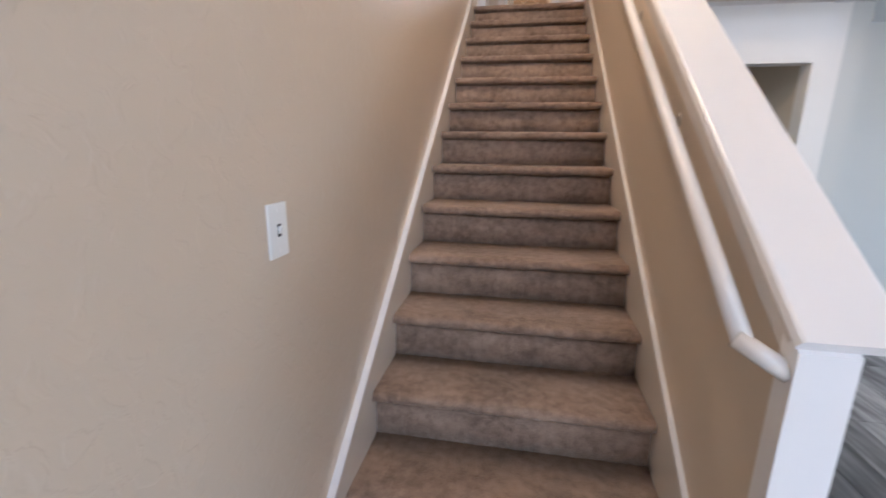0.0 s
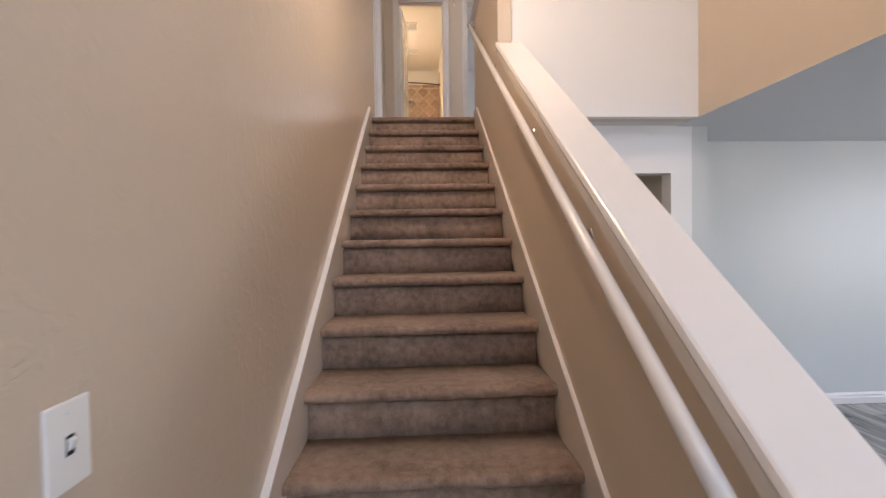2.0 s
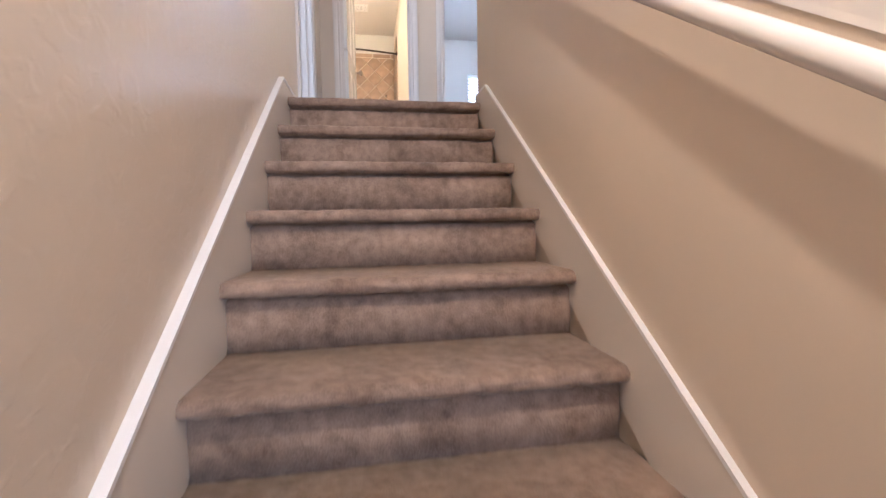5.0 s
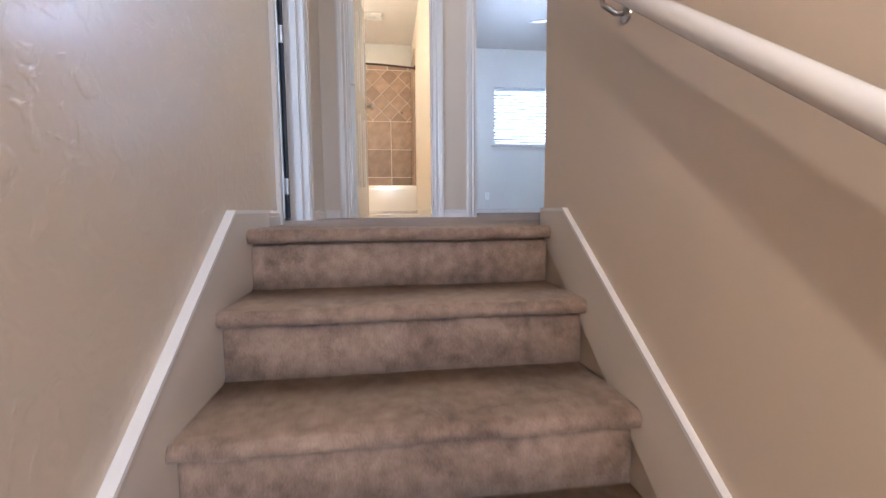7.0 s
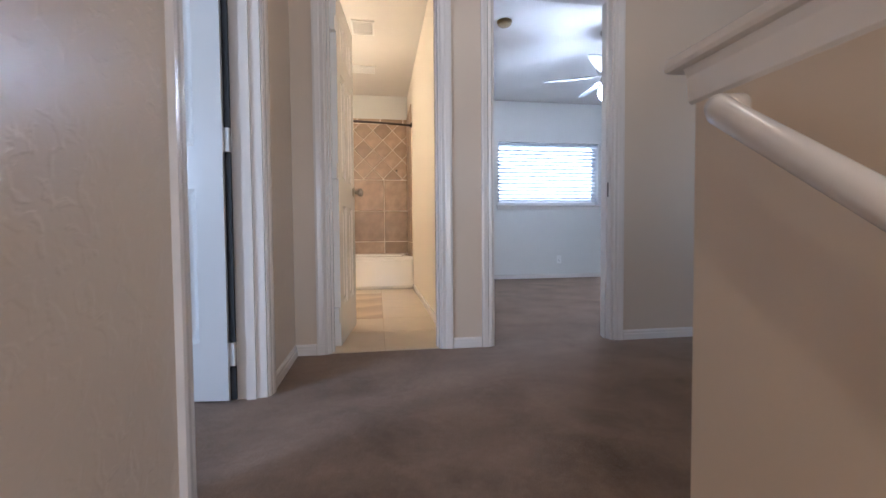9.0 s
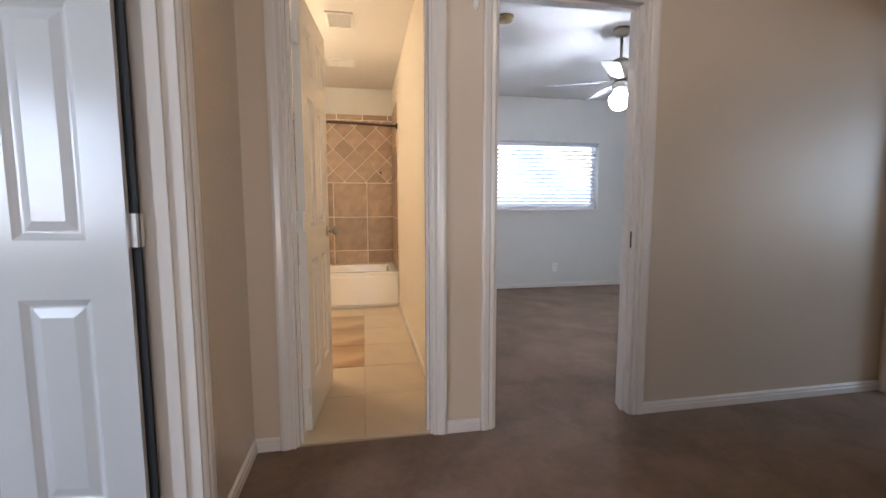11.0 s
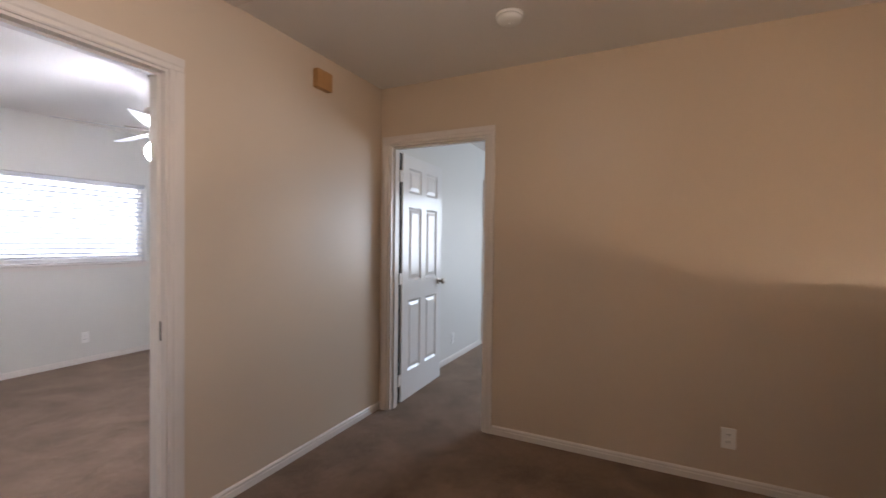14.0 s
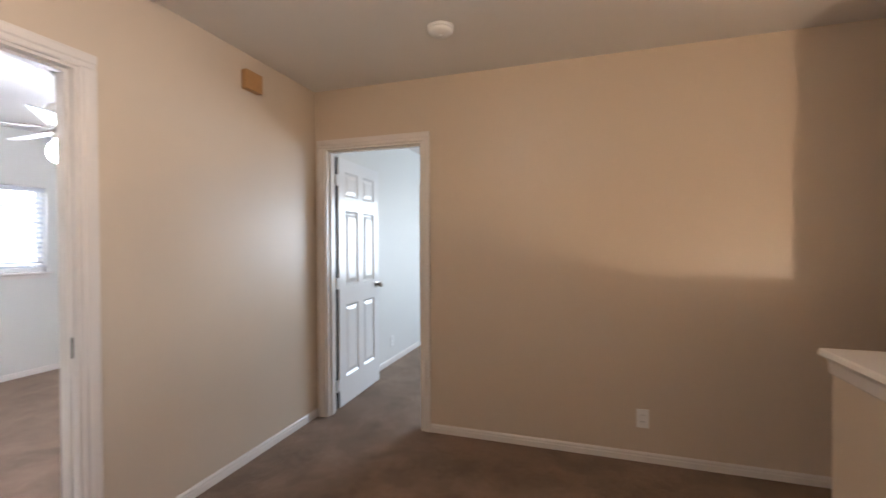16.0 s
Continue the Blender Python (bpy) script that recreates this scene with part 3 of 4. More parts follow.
# ---- handrail ----
def handrail():
    hr = thing("handrail", "round white painted wooden handrail on metal brackets", "handrail")
    x = SW - 0.060
    a, b = Vector((x, -3.297, H - 1.557)), Vector((x, -0.02, H + 0.816))
    pts = [tuple(a.lerp(b, i / 20)) for i in range(21)]
    pts += [(x + 0.012, -0.004, H + 0.826), (SW - 0.02, 0.01, H + 0.832), (SW, 0.012, H + 0.834)]
    part("rail", tube(pts, 0.0195, 20), TRIM, hr, smooth=True)
    part("rail_return", tube([(x - 0.012, -3.294, H - 1.552), (SW + 0.004, -3.338, H - 1.594)], 0.0192, 20), TRIM, hr, smooth=True)
    for y in (-2.6, -1.95, -1.0, -0.37):
        z = a.z + (y - a.y) * (b.z - a.z) / (b.y - a.y)
        br = part("bracket", tube([(SW - 0.004, y - 0.012, z - 0.070), (SW - 0.024, y - 0.008, z - 0.071), (SW - 0.05, y - 0.002, z - 0.052), (x, y, z - 0.022)], 0.0065, 10), NICKEL, hr, "metal bracket", True)
        part("mount", lathe([(0.024, 0), (0.022, 0.004), (0.010, 0.007)], 16, Matrix.Translation((SW, y - 0.012, z - 0.070)) @ Matrix.Rotation(radians(-90), 4, "Y")), NICKEL, br)
        part("saddle", boxes((x - 0.008, x + 0.008, y - 0.03, y + 0.03, z - 0.026, z - 0.021)), NICKEL, br)
    return hr


handrail()


# ---- lower floor planks ----
def planks():
    rng = random.Random(7)
    shared = {}
    wide = 0.178
    fl = thing("floor_lower", "grey wood-look plank floor of the living room", "floor", kind="structure")
    rest = bmesh.new()
    x = SW + 0.12
    count = 0
    while x < 6.9:
        y = -7.5 - rng.random() * 1.2
        while y < YG - 0.08:
            ln = rng.choice((0.92, 1.22))
            y1 = min(y + ln, YG - 0.016 if x > PX + 0.226 else -0.88)
            y0 = max(y, -7.45)
            if y1 - y0 > 0.05:
                if y0 > -3.7 and count < 290:
                    key = round(y1 - y0, 3)
                    if key not in shared:
                        bm = bmesh.new()
                        box(bm, 0, wide - 0.003, 0, key - 0.003, -0.010, 0, 0.0015)
                        shared[key] = mesh_of("plank", bm, PLANK)
                    ob = new("plank", shared[key])
                    ob.parent = fl
                    ob.location = (x, y0, 0)
                    count += 1
                else:
                    box(rest, x, x + wide - 0.003, y0, y1 - 0.003, -0.010, 0)
            y += ln
        x += wide
    x = -0.0
    while x < SW + 0.1:
        box(rest, x, x + wide - 0.003, -7.45, -STEPS * RUN + 0.2, -0.010, 0)
        x += wide
    box(rest, SW + 0.12, niche[1], -0.87, 1.6, -0.010, -0.001)
    r = part("far_planks", rest, PLANK, fl)
    r["kind"] = "stuff"


planks()


# ---- fittings ----
def plate_thing(name, m, label, category, kind_of):
    """A wall plate: x across, z up, standing out along -y."""
    p = thing(name, label, category)
    p.matrix_world = m
    bm = bmesh.new()
    box(bm, -0.035, 0.035, -0.006, 0, -0.057, 0.057, 0.0025)
    part("plate", bm, PLASTIC, p)
    if kind_of == "switch":
        part("slot", boxes((-0.006, 0.006, -0.0068, -0.0055, -0.013, 0.013)), DARK, p)
        part("toggle", prism([(-0.0055, -0.009), (-0.013, 0.002), (-0.014, 0.008), (-0.0055, 0.009)], "x", -0.0045, 0.0045), PLASTIC, p)
    else:
        for dz in (-0.0195, 0.0195):
            f = part("socket_face", lathe([(0.017, 0), (0.017, 0.0018), (0.015, 0.0025)], 20, Matrix.Translation((0, -0.0058, dz)) @ Matrix.Rotation(radians(90), 4, "X")), PLASTIC, p)
            for dx in (-0.0065, 0.0065):
                part("slot", boxes((dx - 0.0014, dx + 0.0014, -0.0090, -0.0080, dz - 0.003, dz + 0.007)), DARK, f)
    for dz in ((-0.042, 0.042) if kind_of == "switch" else (0.0,)):
        part("screw", lathe([(0.0033, 0), (0.0033, 0.001)], 10, Matrix.Translation((0, -0.0060, dz)) @ Matrix.Rotation(radians(90), 4, "X")), PLASTIC, p)
    return p


plate_thing("light_switch", pose(0, -3.322, H - 1.383, 0, 0, 90), "white toggle light switch on the beige stair wall", "light switch", "switch")
plate_thing("wall_outlet", pose(XE, -0.49, H + 0.262, 0, 0, -90), "white duplex outlet low on the beige hall wall", "outlet", "outlet")
plate_thing("wall_outlet", pose(3.018, YB, H + 0.265), "white duplex outlet on the bedroom wall under the window", "outlet", "outlet")
plate_thing("wall_outlet", pose(2.014, YB, H + 0.265), "white duplex outlet on the grey bedroom wall", "outlet", "outlet")
plate_thing("wall_outlet", pose(4.95, 1.865, H + 0.245), "white duplex outlet on the side room wall", "outlet", "outlet")


def detector(name, at, mat, r, label):
    d = thing(name, label, "smoke detector", at)
    part("base", lathe([(r, 0), (r, -0.008), (r * 0.96, -0.012)], 28), mat, d, smooth=True)
    part("cover", lathe([(r * 0.93, -0.010), (r * 0.90, -0.026), (r * 0.74, -0.036), (r * 0.3, -0.040)], 28), mat, d, smooth=True)
    part("test_button", lathe([(r * 0.16, -0.039), (r * 0.16, -0.043), (r * 0.1, -0.044)], 16, Matrix.Translation((r * 0.1, 0, 0))), mat, d, smooth=True)
    return d


detector("smoke_detector", (2.825, 0.585, C), PLASTIC, 0.072, "round white smoke detector on the hall ceiling")
detector("smoke_detector", (1.559, 3.077, C), YELLOWED, 0.065, "yellowed round smoke detector on the bedroom ceiling")

chime = thing("door_chime", "small orange wooden door chime box high on the hall wall", "door chime", (2.775, YN, H + 2.32))
bm = bmesh.new()
box(bm, -0.068, 0.068, -0.042, 0, -0.058, 0.058, 0.006)
part("cover", bm, CHIME, chime)
part("back_plate", boxes((-0.06, 0.06, -0.003, 0, -0.05, 0.05)), PLASTIC, chime)

cord = thing("attic_pull_cord", "thin pull cord with a small white bob hanging from the ceiling", "pull cord", (0.905, 1.47, C))
part("string", tube([(0, 0, 0), (0.002, 0, -0.3), (0, 0, -0.665)], 0.0016, 8), BRONZE, cord)
part("bob", lathe([(0.003, -0.655), (0.009, -0.672), (0.010, -0.690), (0.004, -0.702)], 12), PLASTIC, cord, smooth=True)

lampfix = thing("ceiling_light", "round flush ceiling light with warm glass on the hall ceiling", "ceiling light", (1.25, 0.46, C))
part("base", lathe([(0.11, 0), (0.11, -0.02), (0.09, -0.025)], 28), NICKEL, lampfix, smooth=True)
part("finial", lathe([(0.008, -0.025), (0.008, -0.05), (0.004, -0.055)], 12), NICKEL, lampfix)

pendant = thing("pendant_lamp", "small amber glass bulb pendant hanging on a rod above the stairs", "pendant lamp", (0.47, -2.195, C))
part("canopy", lathe([(0.06, 0), (0.06, -0.012), (0.04, -0.03), (0.012, -0.036)], 24), NICKEL, pendant, smooth=True)
part("rod", tube([(0, 0, -0.03), (0, 0, -1.68)], 0.006, 10), NICKEL, pendant, smooth=True)
part("socket", lathe([(0.010, -1.67), (0.018, -1.69), (0.018, -1.735)], 18), NICKEL, pendant, smooth=True)
globe = bmesh.new()
bmesh.ops.create_uvsphere(globe, u_segments=24, v_segments=14, radius=0.022, matrix=Matrix.Translation((0, 0, -1.752)))
part("lamp_globe", globe, PENDANT, pendant, "glowing amber glass bulb", True)

flush = thing("ceiling_light", "round flush ceiling light with warm glass in the living room", "ceiling light", (4.3, -2.0, SOF - 0.006))
part("base", lathe([(0.12, 0), (0.12, -0.018), (0.10, -0.022)], 28), NICKEL, flush, smooth=True)
part("dome", lathe([(0.10, -0.020), (0.095, -0.04), (0.07, -0.065), (0.03, -0.078)], 28), WARM_BULB, flush, "warm glowing glass dome", True)

strike = setting("trim_strike_plate", boxes((BED[1] - 0.0185, BED[1] - 0.0163, YN + 0.03, YN + 0.072, H + 0.865, H + 0.95)), DARK, "dark strike plate on the bedroom door jamb", "strike plate")


# ---- bedroom window, blind and fan ----
def window(name, x0, x1, y, z0, z1, label):
    w = thing(name, label, "window", kind="structure")
    for nm, b in (("window_frame", (x0, x0 + 0.045)), ("window_frame", (x1 - 0.045, x1))):
        part(nm, boxes((b[0], b[1], y + 0.085, y + 0.125, z0, z1)), PLASTIC, w)
    part("window_frame", boxes((x0 + 0.045, x1 - 0.045, y + 0.085, y + 0.125, z0, z0 + 0.045)), PLASTIC, w)
    part("window_frame", boxes((x0 + 0.045, x1 - 0.045, y + 0.085, y + 0.125, z1 - 0.045, z1)), PLASTIC, w)
    for a, b in ((x0 + 0.045, (x0 + x1) / 2), ((x0 + x1) / 2 + 0.002, x1 - 0.045)):
        p = part("pane", boxes((a, b, y + 0.103, y + 0.107, z0 + 0.045, z1 - 0.045)), GLASS, w)
        p.visible_shadow = False
    bm = bmesh.new()
    box(bm, x0 - 0.035, x1 + 0.035, y - 0.035, y + 0.084, z0 - 0.022, z0 + 0.002, 0.004)
    part("window_sill", bm, TRIM, w)
    part("apron", boxes((x0 - 0.01, x1 + 0.01, y - 0.012, y - 0.001, z0 - 0.062, z0 - 0.022)), TRIM, w)
    return w


window("window_1", WIN[0], WIN[1], YB, WIN[2], WIN[3], "wide white bedroom window with bright daylight behind it")
blind = thing("window_blind", "white horizontal slat blind with open slats over the bright bedroom window", "blind", (0, YB + 0.048, 0))
part("headrail", boxes((WIN[0] + 0.008, WIN[1] - 0.008, -0.03, 0.03, WIN[3] - 0.045, WIN[3] - 0.004)), SLAT, blind)
part("bottom_rail", boxes((WIN[0] + 0.012, WIN[1] - 0.012, -0.024, 0.024, WIN[2] + 0.05, WIN[2] + 0.072)), SLAT, blind)
slat_bm = bmesh.new()
box(slat_bm, WIN[0] + 0.012, WIN[1] - 0.012, -0.025, 0.025, -0.0015, 0.0015)
bmesh.ops.rotate(slat_bm, cent=(0, 0, 0), matrix=Matrix.Rotation(radians(-19), 3, "X"), verts=slat_bm.verts)
slat_mesh = mesh_of("slat", slat_bm, SLAT)
zz = WIN[2] + 0.10
while zz < WIN[3] - 0.06:
    s = new("slat", slat_mesh)
    s.parent, s.location = blind, (0, 0, zz)
    zz += 0.0515
for dx in (0.25, 0.77, 1.29):
    part("ladder_cord", boxes((WIN[0] + dx - 0.0015, WIN[0] + dx + 0.0015, -0.0275, -0.0255, WIN[2] + 0.06, WIN[3] - 0.05)), SLAT, blind)
tagged(part("backdrop_outdoors", boxes((-1.0, 7.5, YB + 2.6, YB + 2.65, H - 1.5, H + 4.5)), OUTSIDE), "bright hazy outdoors behind the window", "backdrop", kind="structure")


def fan():
    f = thing("ceiling_fan", "silver ceiling fan with pale blades and one lit glass globe", "ceiling fan", (2.55, 3.12, C))
    part("canopy", lathe([(0.065, 0), (0.065, -0.02), (0.045, -0.055), (0.018, -0.065)], 24), NICKEL, f, smooth=True)
    part("downrod", lathe([(0.011, -0.06), (0.011, -0.24)], 12), NICKEL, f, smooth=True)
    part("motor", lathe([(0.03, -0.225), (0.080, -0.25), (0.098, -0.29), (0.098, -0.345), (0.075, -0.385), (0.04, -0.40)], 28), NICKEL, f, smooth=True)
    for i in range(5):
        a = radians(14 + 72 * i)
        bm = bmesh.new()
        prof = [(0.16, -0.040), (0.30, -0.055), (0.52, -0.064), (0.565, -0.048), (0.575, 0.0), (0.565, 0.048), (0.52, 0.064), (0.30, 0.055), (0.16, 0.040)]
        lo = [bm.verts.new((x, y, -0.413)) for x, y in prof]
        hi = [bm.verts.new((x, y, -0.407)) for x, y in prof]
        bm.faces.new(lo[::-1])
        bm.faces.new(hi)
        for j in range(len(prof)):
            bm.faces.new((lo[j], lo[(j + 1) % len(prof)], hi[(j + 1) % len(prof)], hi[j]))
        bmesh.ops.rotate(bm, cent=(0.3, 0, -0.41), matrix=Matrix.Rotation(radians(-12), 3, "X"), verts=bm.verts)
        bmesh.ops.rotate(bm, cent=(0, 0, 0), matrix=Matrix.Rotation(a, 3, "Z"), verts=bm.verts)
        b = part("blade", bm, BLADE, f, "pale silver blade")
        arm = bmesh.new()
        box(arm, 0.06, 0.20, -0.016, 0.016, -0.405, -0.397)
        bmesh.ops.rotate(arm, cent=(0, 0, 0), matrix=Matrix.Rotation(a, 3, "Z"), verts=arm.verts)
        part("blade_iron", arm, NICKEL, b)
    part("light_kit", lathe([(0.04, -0.395), (0.062, -0.42), (0.062, -0.455), (0.045, -0.478)], 24), NICKEL, f, smooth=True)
    globe = bmesh.new()
    bmesh.ops.create_uvsphere(globe, u_segments=24, v_segments=14, radius=0.08, matrix=Matrix.Translation((0, 0, -0.552)))
    part("lamp_globe", globe, BULB, f, "glowing frosted glass globe", True)
    for i in range(4):
        a = radians(30 + 90 * i)
        part("globe_screw", lathe([(0.005, 0), (0.004, 0.012)], 8, Matrix.Translation((0.060 * math.cos(a), 0.060 * math.sin(a), -0.44)) @ Matrix.Rotation(a, 4, "Z") @ Matrix.Rotation(radians(90), 4, "Y")), NICKEL, f)
    part("pull_chain", tube([(0.060, 0.0, -0.44), (0.092, 0.0, -0.53), (0.092, 0, -0.70)], 0.0022, 8), NICKEL, f)
    return f


fan()

# ---- bathroom ----
TX0, TX1, TY = -0.70, 0.86, YB - 0.012
TUBY, RIM = 4.439, H + 0.385
tub = thing("bathtub", "glossy white built-in bathtub with a plain apron", "bathtub")
bm = bmesh.new()
outer = [(TX0 + 0.002, TUBY), (TX1 - 0.002, TUBY), (TX1 - 0.002, TY - 0.012), (TX0 + 0.002, TY - 0.012)]
rings = []
for inset, z in ((0.012, H + 0.002), (0.0, H + 0.05), (0.0, RIM - 0.015), (0.006, RIM - 0.003), (0.016, RIM), (0.075, RIM), (0.095, RIM - 0.02), (0.13, H + 0.12), (0.19, H + 0.07)):
    rings.append([bm.verts.new((x + (inset if x < 0 else -inset), y + (inset if y < 4.7 else -inset), z)) for x, y in outer])
for p, q in zip(rings, rings[1:]):
    for i in range(4):
        bm.faces.new((p[i], p[(i + 1) % 4], q[(i + 1) % 4], q[i]))
bm.faces.new(rings[-1])
bmesh.ops.recalc_face_normals(bm, faces=bm.faces)
part("basin", bm, TUB, tub)
bm = bmesh.new()
box(bm, TX0 + 0.02, TX1 - 0.012, TUBY - 0.010, TUBY + 0.01, H + 0.035, RIM - 0.045, 0.006)
part("apron", bm, TUB, tub)
part("overflow_plate", lathe([(0.035, 0), (0.033, 0.006), (0.012, 0.010)], 18, Matrix.Translation((TX1 - 0.125, 4.8, RIM - 0.09)) @ Matrix.Rotation(radians(-90), 4, "Y")), NICKEL, tub)
part("drain", lathe([(0.03, H + 0.071), (0.03, H + 0.074), (0.018, H + 0.075)], 18, Matrix.Translation((0.55, 4.8, 0))), NICKEL, tub)
rod = thing("shower_rod", "dark bronze shower curtain rod across the tub", "shower rod", (0, 4.49, H + 1.925))
part("bar", tube([(TX0 + (TX1 - TX0) * i / 12, -0.12 * math.sin(math.pi * i / 12), 0.0) for i in range(13)], 0.0125, 12), BRONZE, rod, smooth=True)
for x, s in ((TX0, 90), (TX1, -90)):
    part("flange", lathe([(0.036, 0), (0.034, 0.012), (0.018, 0.02)], 18, Matrix.Translation((x, 0, 0)) @ Matrix.Rotation(radians(s), 4, "Y")), BRONZE, rod, smooth=True)


def clip_poly(poly, x0, x1, z0, z1):
    def cut(pts, inside, cross):
        out = []
        for i, p in enumerate(pts):
            q = pts[(i + 1) % len(pts)]
            if inside(p):
                out.append(p)
            if inside(p) != inside(q):
                out.append(cross(p, q))
        return out
    def at(k, v):
        return lambda p, q: tuple(p[j] + (q[j] - p[j]) * (v - p[k]) / (q[k] - p[k]) for j in (0, 1))
    for k, v, sgn in ((0, x0, 1), (0, x1, -1), (1, z0, 1), (1, z1, -1)):
        poly = cut(poly, lambda p: sgn * (p[k] - v) >= 0, at(k, v))
        if len(poly) < 3:
            return []
    return poly


def tile_piece(poly, parent, depth=0.008):
    """A tile on the back wall from an outline in x and z."""
    cx, cz = sum(p[0] for p in poly) / len(poly), sum(p[1] for p in poly) / len(poly)
    bm = bmesh.new()
    rows = []
    for shrink, y in ((0.0, 0.0), (0.0, -depth + 0.002), (0.002, -depth)):
        rows.append([bm.verts.new((x - cx - shrink * (1 if x > cx else -1), y, z - cz - shrink * (1 if z > cz else -1))) for x, z in poly])
    for p, q in zip(rows, rows[1:]):
        for i in range(len(poly)):
            bm.faces.new((p[i], p[(i + 1) % len(poly)], q[(i + 1) % len(poly)], q[i]))
    bm.faces.new(rows[-1])
    bmesh.ops.recalc_face_normals(bm, faces=bm.faces)
    ob = part("tile", bm, TILE, parent)
    ob.location = (cx, TY, cz)
    return ob


surround = thing("wall_tub_surround", "tan stone tile tub surround with a diagonal band and pale grout", "tiled wall", kind="structure")
part("grout_bed", boxes((TX0, TX1, TY, YB - 0.001, RIM - 0.02, H + 2.175), (TX1 - 0.008, TX1 - 0.001, TUBY + 0.03, TY, RIM - 0.02, H + 2.175)), GROUT, surround)
J = 0.0055
bands = [RIM, H + 0.548, H + 0.958, H + 1.371]
cols = [TX0] + [0.141 + 0.397 * i for i in range(-2, 2)] + [TX1 - 0.010]
for z0, z1 in zip(bands, bands[1:]):
    for a, b in zip(cols, cols[1:]):
        if b - a > 0.02:
            tile_piece([(a + J, z0 + J), (b - J, z0 + J), (b - J, z1 - J), (a + J, z1 - J)], surround)
S = 0.2545
for i in range(-8, 9):
    for j in range(-8, 9):
        u, v = 1.917 + S * i, -1.113 + S * j
        d = J * 0.9
        pts = []
        for uu, vv in ((u + d, v + d), (u + S - d, v + d), (u + S - d, v + S - d), (u + d, v + S - d)):
            pts.append(((uu + vv) / 2, H + (uu - vv) / 2))
        poly = clip_poly(pts, TX0 + J, TX1 - 0.010 - J, H + 1.371 + J, H + 2.112 - J)
        if len(poly) >= 3 and max(p[0] for p in poly) - min(p[0] for p in poly) > 0.03 and max(p[1] for p in poly) - min(p[1] for p in poly) > 0.03:
            tile_piece(poly, surround)
x = TX0
while x < TX1 - 0.02:
    b = min(x + 0.30, TX1 - 0.010)
    if b - x > 0.03:
        tile_piece([(x + J, H + 2.112 + J), (b - J, H + 2.112 + J), (b - J, H + 2.175), (x + J, H + 2.175)], surround)
    x += 0.30
for z0, z1 in list(zip(bands, bands[1:])) + [(H + 1.371, H + 1.741), (H + 1.741, H + 2.112), (H + 2.112, H + 2.175)]:
    for a, b in ((TUBY + 0.03, TUBY + 0.40), (TUBY + 0.40, TY - 0.010)):
        bm = bmesh.new()
        box(bm, -0.008, 0, J, b - a - J, J, z1 - z0 - J, 0.0015)
        ob = part("tile", bm, TILE, surround)
        ob.location = (TX1 - 0.008, a, z0)
# Small dark hole in the tile, built as a bronze stub.
part("tile_hole_stub", lathe([(0.014, 0), (0.012, 0.03), (0.004, 0.032)], 12, Matrix.Translation((0.707, TY - 0.008, H + 1.495)) @ Matrix.Rotation(radians(90), 4, "X")), BRONZE, surround, "dark hole in the tile, built as a stub")

bfloor = thing("floor_bath", "cream and tan glossy bathroom floor tiles", "floor", kind="structure")
part("grout_bed", boxes((TX0, TX1, YN + T, TUBY + 0.2, H - 0.05, H - 0.006), (BATH[0], BATH[1], YN - 0.0, YN + T, H - 0.05, H - 0.006)), FLOOR_GROUT, bfloor)
tile_bm = bmesh.new()
box(tile_bm, 0.002, 0.456, 0.002, 0.456, -0.006, 0.0, 0.0015)
fmesh = mesh_of("tile", tile_bm, FTILE)
bmesh_t = bmesh.new()
box(bmesh_t, 0.002, 0.456, 0.002, 0.456, -0.006, 0.0, 0.0015)
marbled = material("marbled_tan_floor_tile", (0.44, 0.30, 0.17), 0.3, spread=0.35, scale=5, bump=0.06, bump_scale=30)
_n, _l = marbled.node_tree.nodes, marbled.node_tree.links
_w, _r, _c, _m = _n.new("ShaderNodeTexWave"), _n.new("ShaderNodeValToRGB"), _n.new("ShaderNodeTexCoord"), _n.new("ShaderNodeMapping")
_m.inputs["Rotation"].default_value = (0, 0, radians(72))
_l.new(_c.outputs["Object"], _m.inputs["Vector"])
_l.new(_m.outputs[0], _w.inputs["Vector"])
for k, v in (("Scale", 0.8), ("Distortion", 11.0), ("Detail", 5.0), ("Detail Scale", 1.1)):
    _w.inputs[k].default_value = v
_r.color_ramp.elements[0].color, _r.color_ramp.elements[1].color = (0.34, 0.215, 0.11, 1), (0.55, 0.41, 0.25, 1)
_l.new(_w.outputs["Fac"], _r.inputs[0])
_l.new(_r.outputs[0], _n["Principled BSDF"].inputs["Base Color"])
bmesh_d = mesh_of("tile", bmesh_t, marbled)
for i in range(-3, 1):
    for j in range(0, 6):
        x0, y0 = 0.478 + 0.458 * i, 1.83 + 0.458 * j
        if x0 + 0.458 > TX0 + 0.02 and x0 < TX1 - 0.05:
            t = new("tile", bmesh_d if (i == -1 and j in (2, 3, 4)) else fmesh)
            t.parent, t.location = bfloor, (x0, y0, H)
            if x0 + 0.458 > TX1:
                t.scale = ((TX1 - x0) / 0.458, 1, 1)
            if x0 < TX0:
                t.scale, t.location = ((x0 + 0.458 - TX0) / 0.458, 1, 1), (TX0, y0, H)


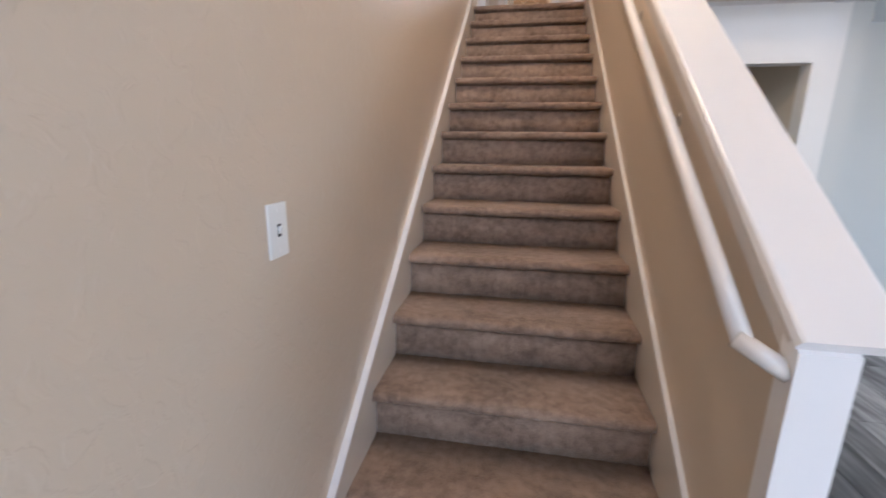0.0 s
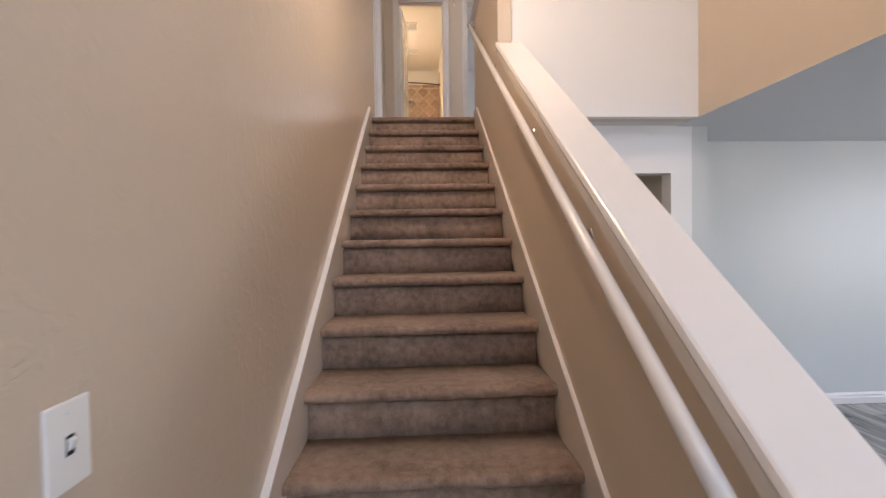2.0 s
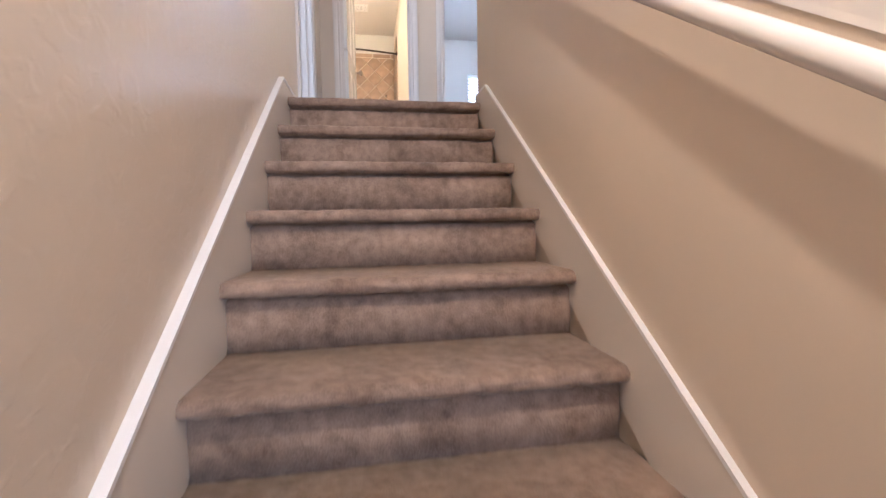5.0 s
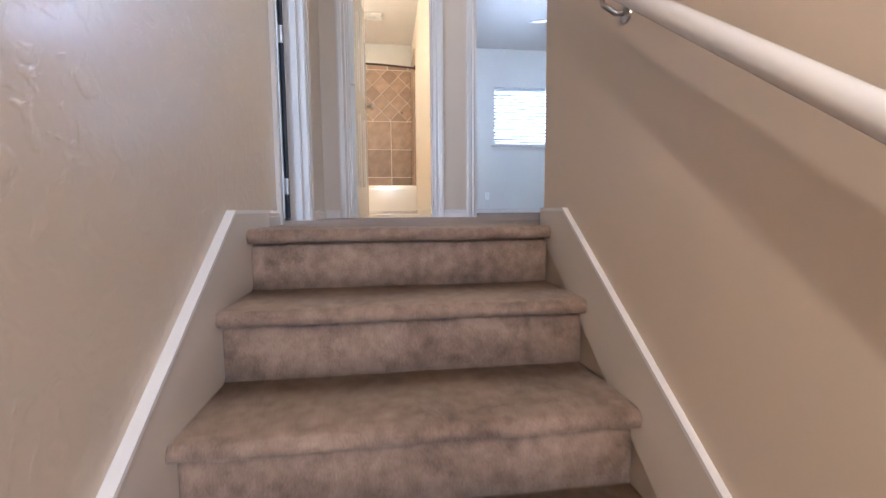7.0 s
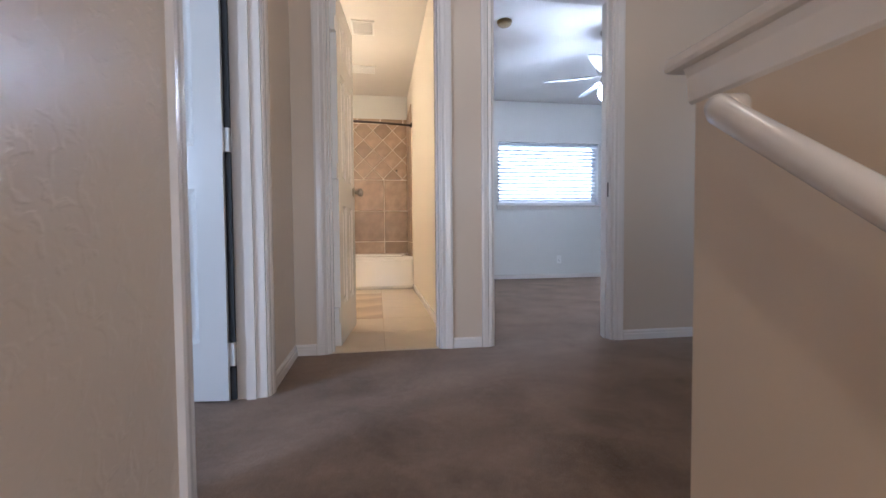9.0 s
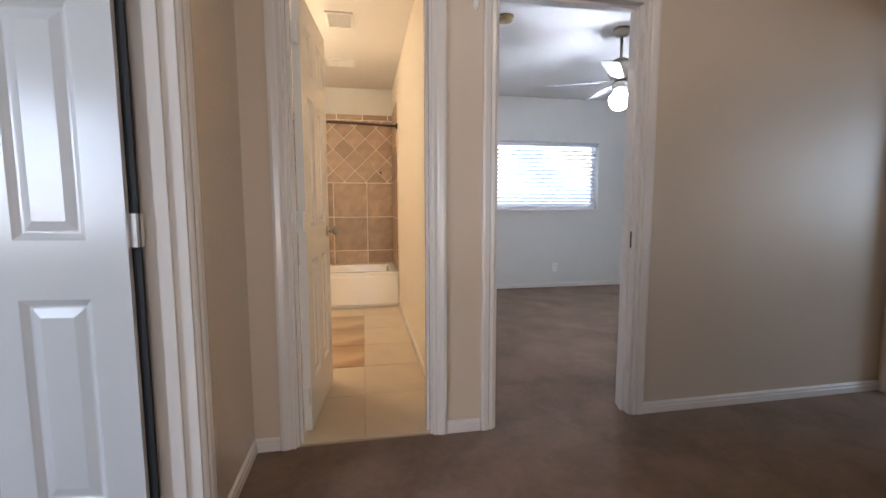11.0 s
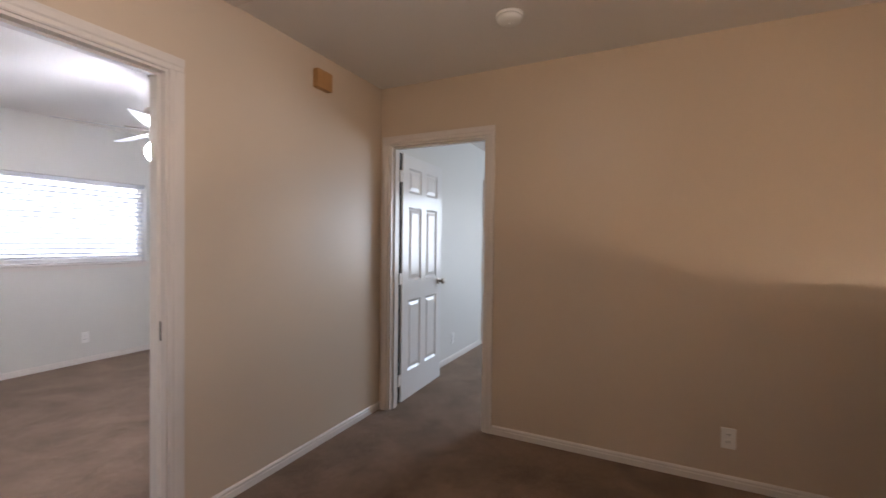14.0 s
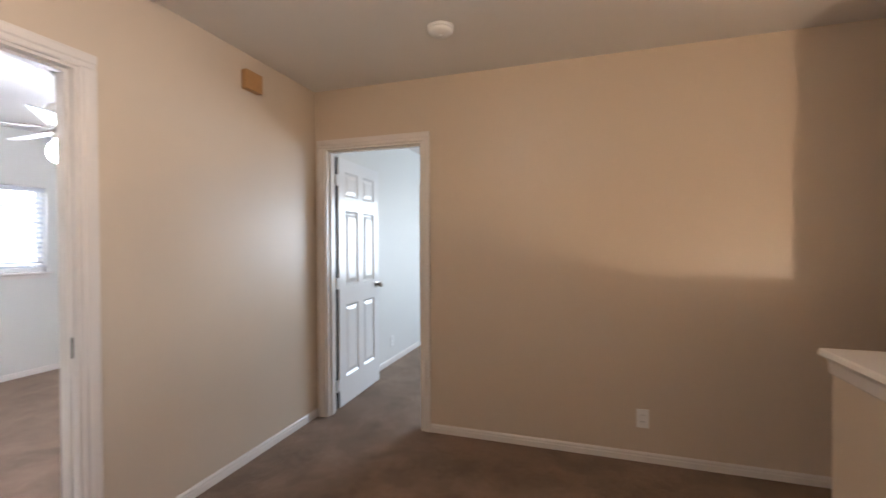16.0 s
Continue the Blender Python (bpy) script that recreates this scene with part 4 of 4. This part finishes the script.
def grille(name, at, wx, wy, n, label):
    g = thing(name, label, "vent", at)
    part("frame", boxes((-wx, wx, -wy, -wy + 0.018, -0.012, 0), (-wx, wx, wy - 0.018, wy, -0.012, 0), (-wx, -wx + 0.018, -wy + 0.018, wy - 0.018, -0.012, 0), (wx - 0.018, wx, -wy + 0.018, wy - 0.018, -0.012, 0)), PLASTIC, g)
    part("backing", boxes((-wx + 0.01, wx - 0.01, -wy + 0.01, wy - 0.01, -0.003, -0.001)), DARK, g)
    bm = bmesh.new()
    box(bm, -wx + 0.018, wx - 0.018, -0.005, 0.005, -0.010, -0.006)
    me = mesh_of("slat", bm, PLASTIC)
    for i in range(n):
        s = new("slat", me)
        s.parent, s.location = g, (0, -wy + 0.03 + (2 * wy - 0.06) * i / (n - 1), 0)
    return g


grille("exhaust_fan_grille", (0.34, 3.345, C), 0.10, 0.13, 10, "square bathroom exhaust fan grille on the ceiling")
grille("air_register", (0.30, 4.315, C), 0.14, 0.10, 8, "white air register on the bathroom ceiling")
vanity = thing("vanity_light", "bathroom wall lamp with a warm bulb above the basin", "wall lamp", (-0.70, 3.45, H + 2.0))
part("back_plate", boxes((0, 0.02, -0.2, 0.2, -0.04, 0.04)), NICKEL, vanity)
part("socket", lathe([(0.02, 0.02), (0.02, 0.12)], 14, Matrix.Rotation(radians(90), 4, "Y")), NICKEL, vanity)


# ---- attic hatch and side room door ----
hatch = setting("trim_attic_hatch", boxes((0.80, 2.15, 1.74, 1.79, C - 0.016, C), (0.80, 2.15, 1.12, 1.17, C - 0.016, C), (0.80, 0.85, 1.17, 1.74, C - 0.016, C), (2.10, 2.15, 1.17, 1.74, C - 0.016, C)), TRIM, "painted moulding round the attic hatch", "trim")
setting("ceiling_hatch_panel", boxes((0.85, 2.10, 1.17, 1.74, C - 0.006, C - 0.001)), CEIL, "flat painted attic hatch panel in the hall ceiling", "attic hatch")
door_frame("door_frame_closet", pose(5.89, 1.865, H), 0.76, DH - H, 0.12, far_side=False)
panel_door("closet_door", pose(6.63, 1.925, H + 0.012, 0, 0, 180), 0.72, 2.005, "closed white six-panel closet door in the side room", "six-panel doors")
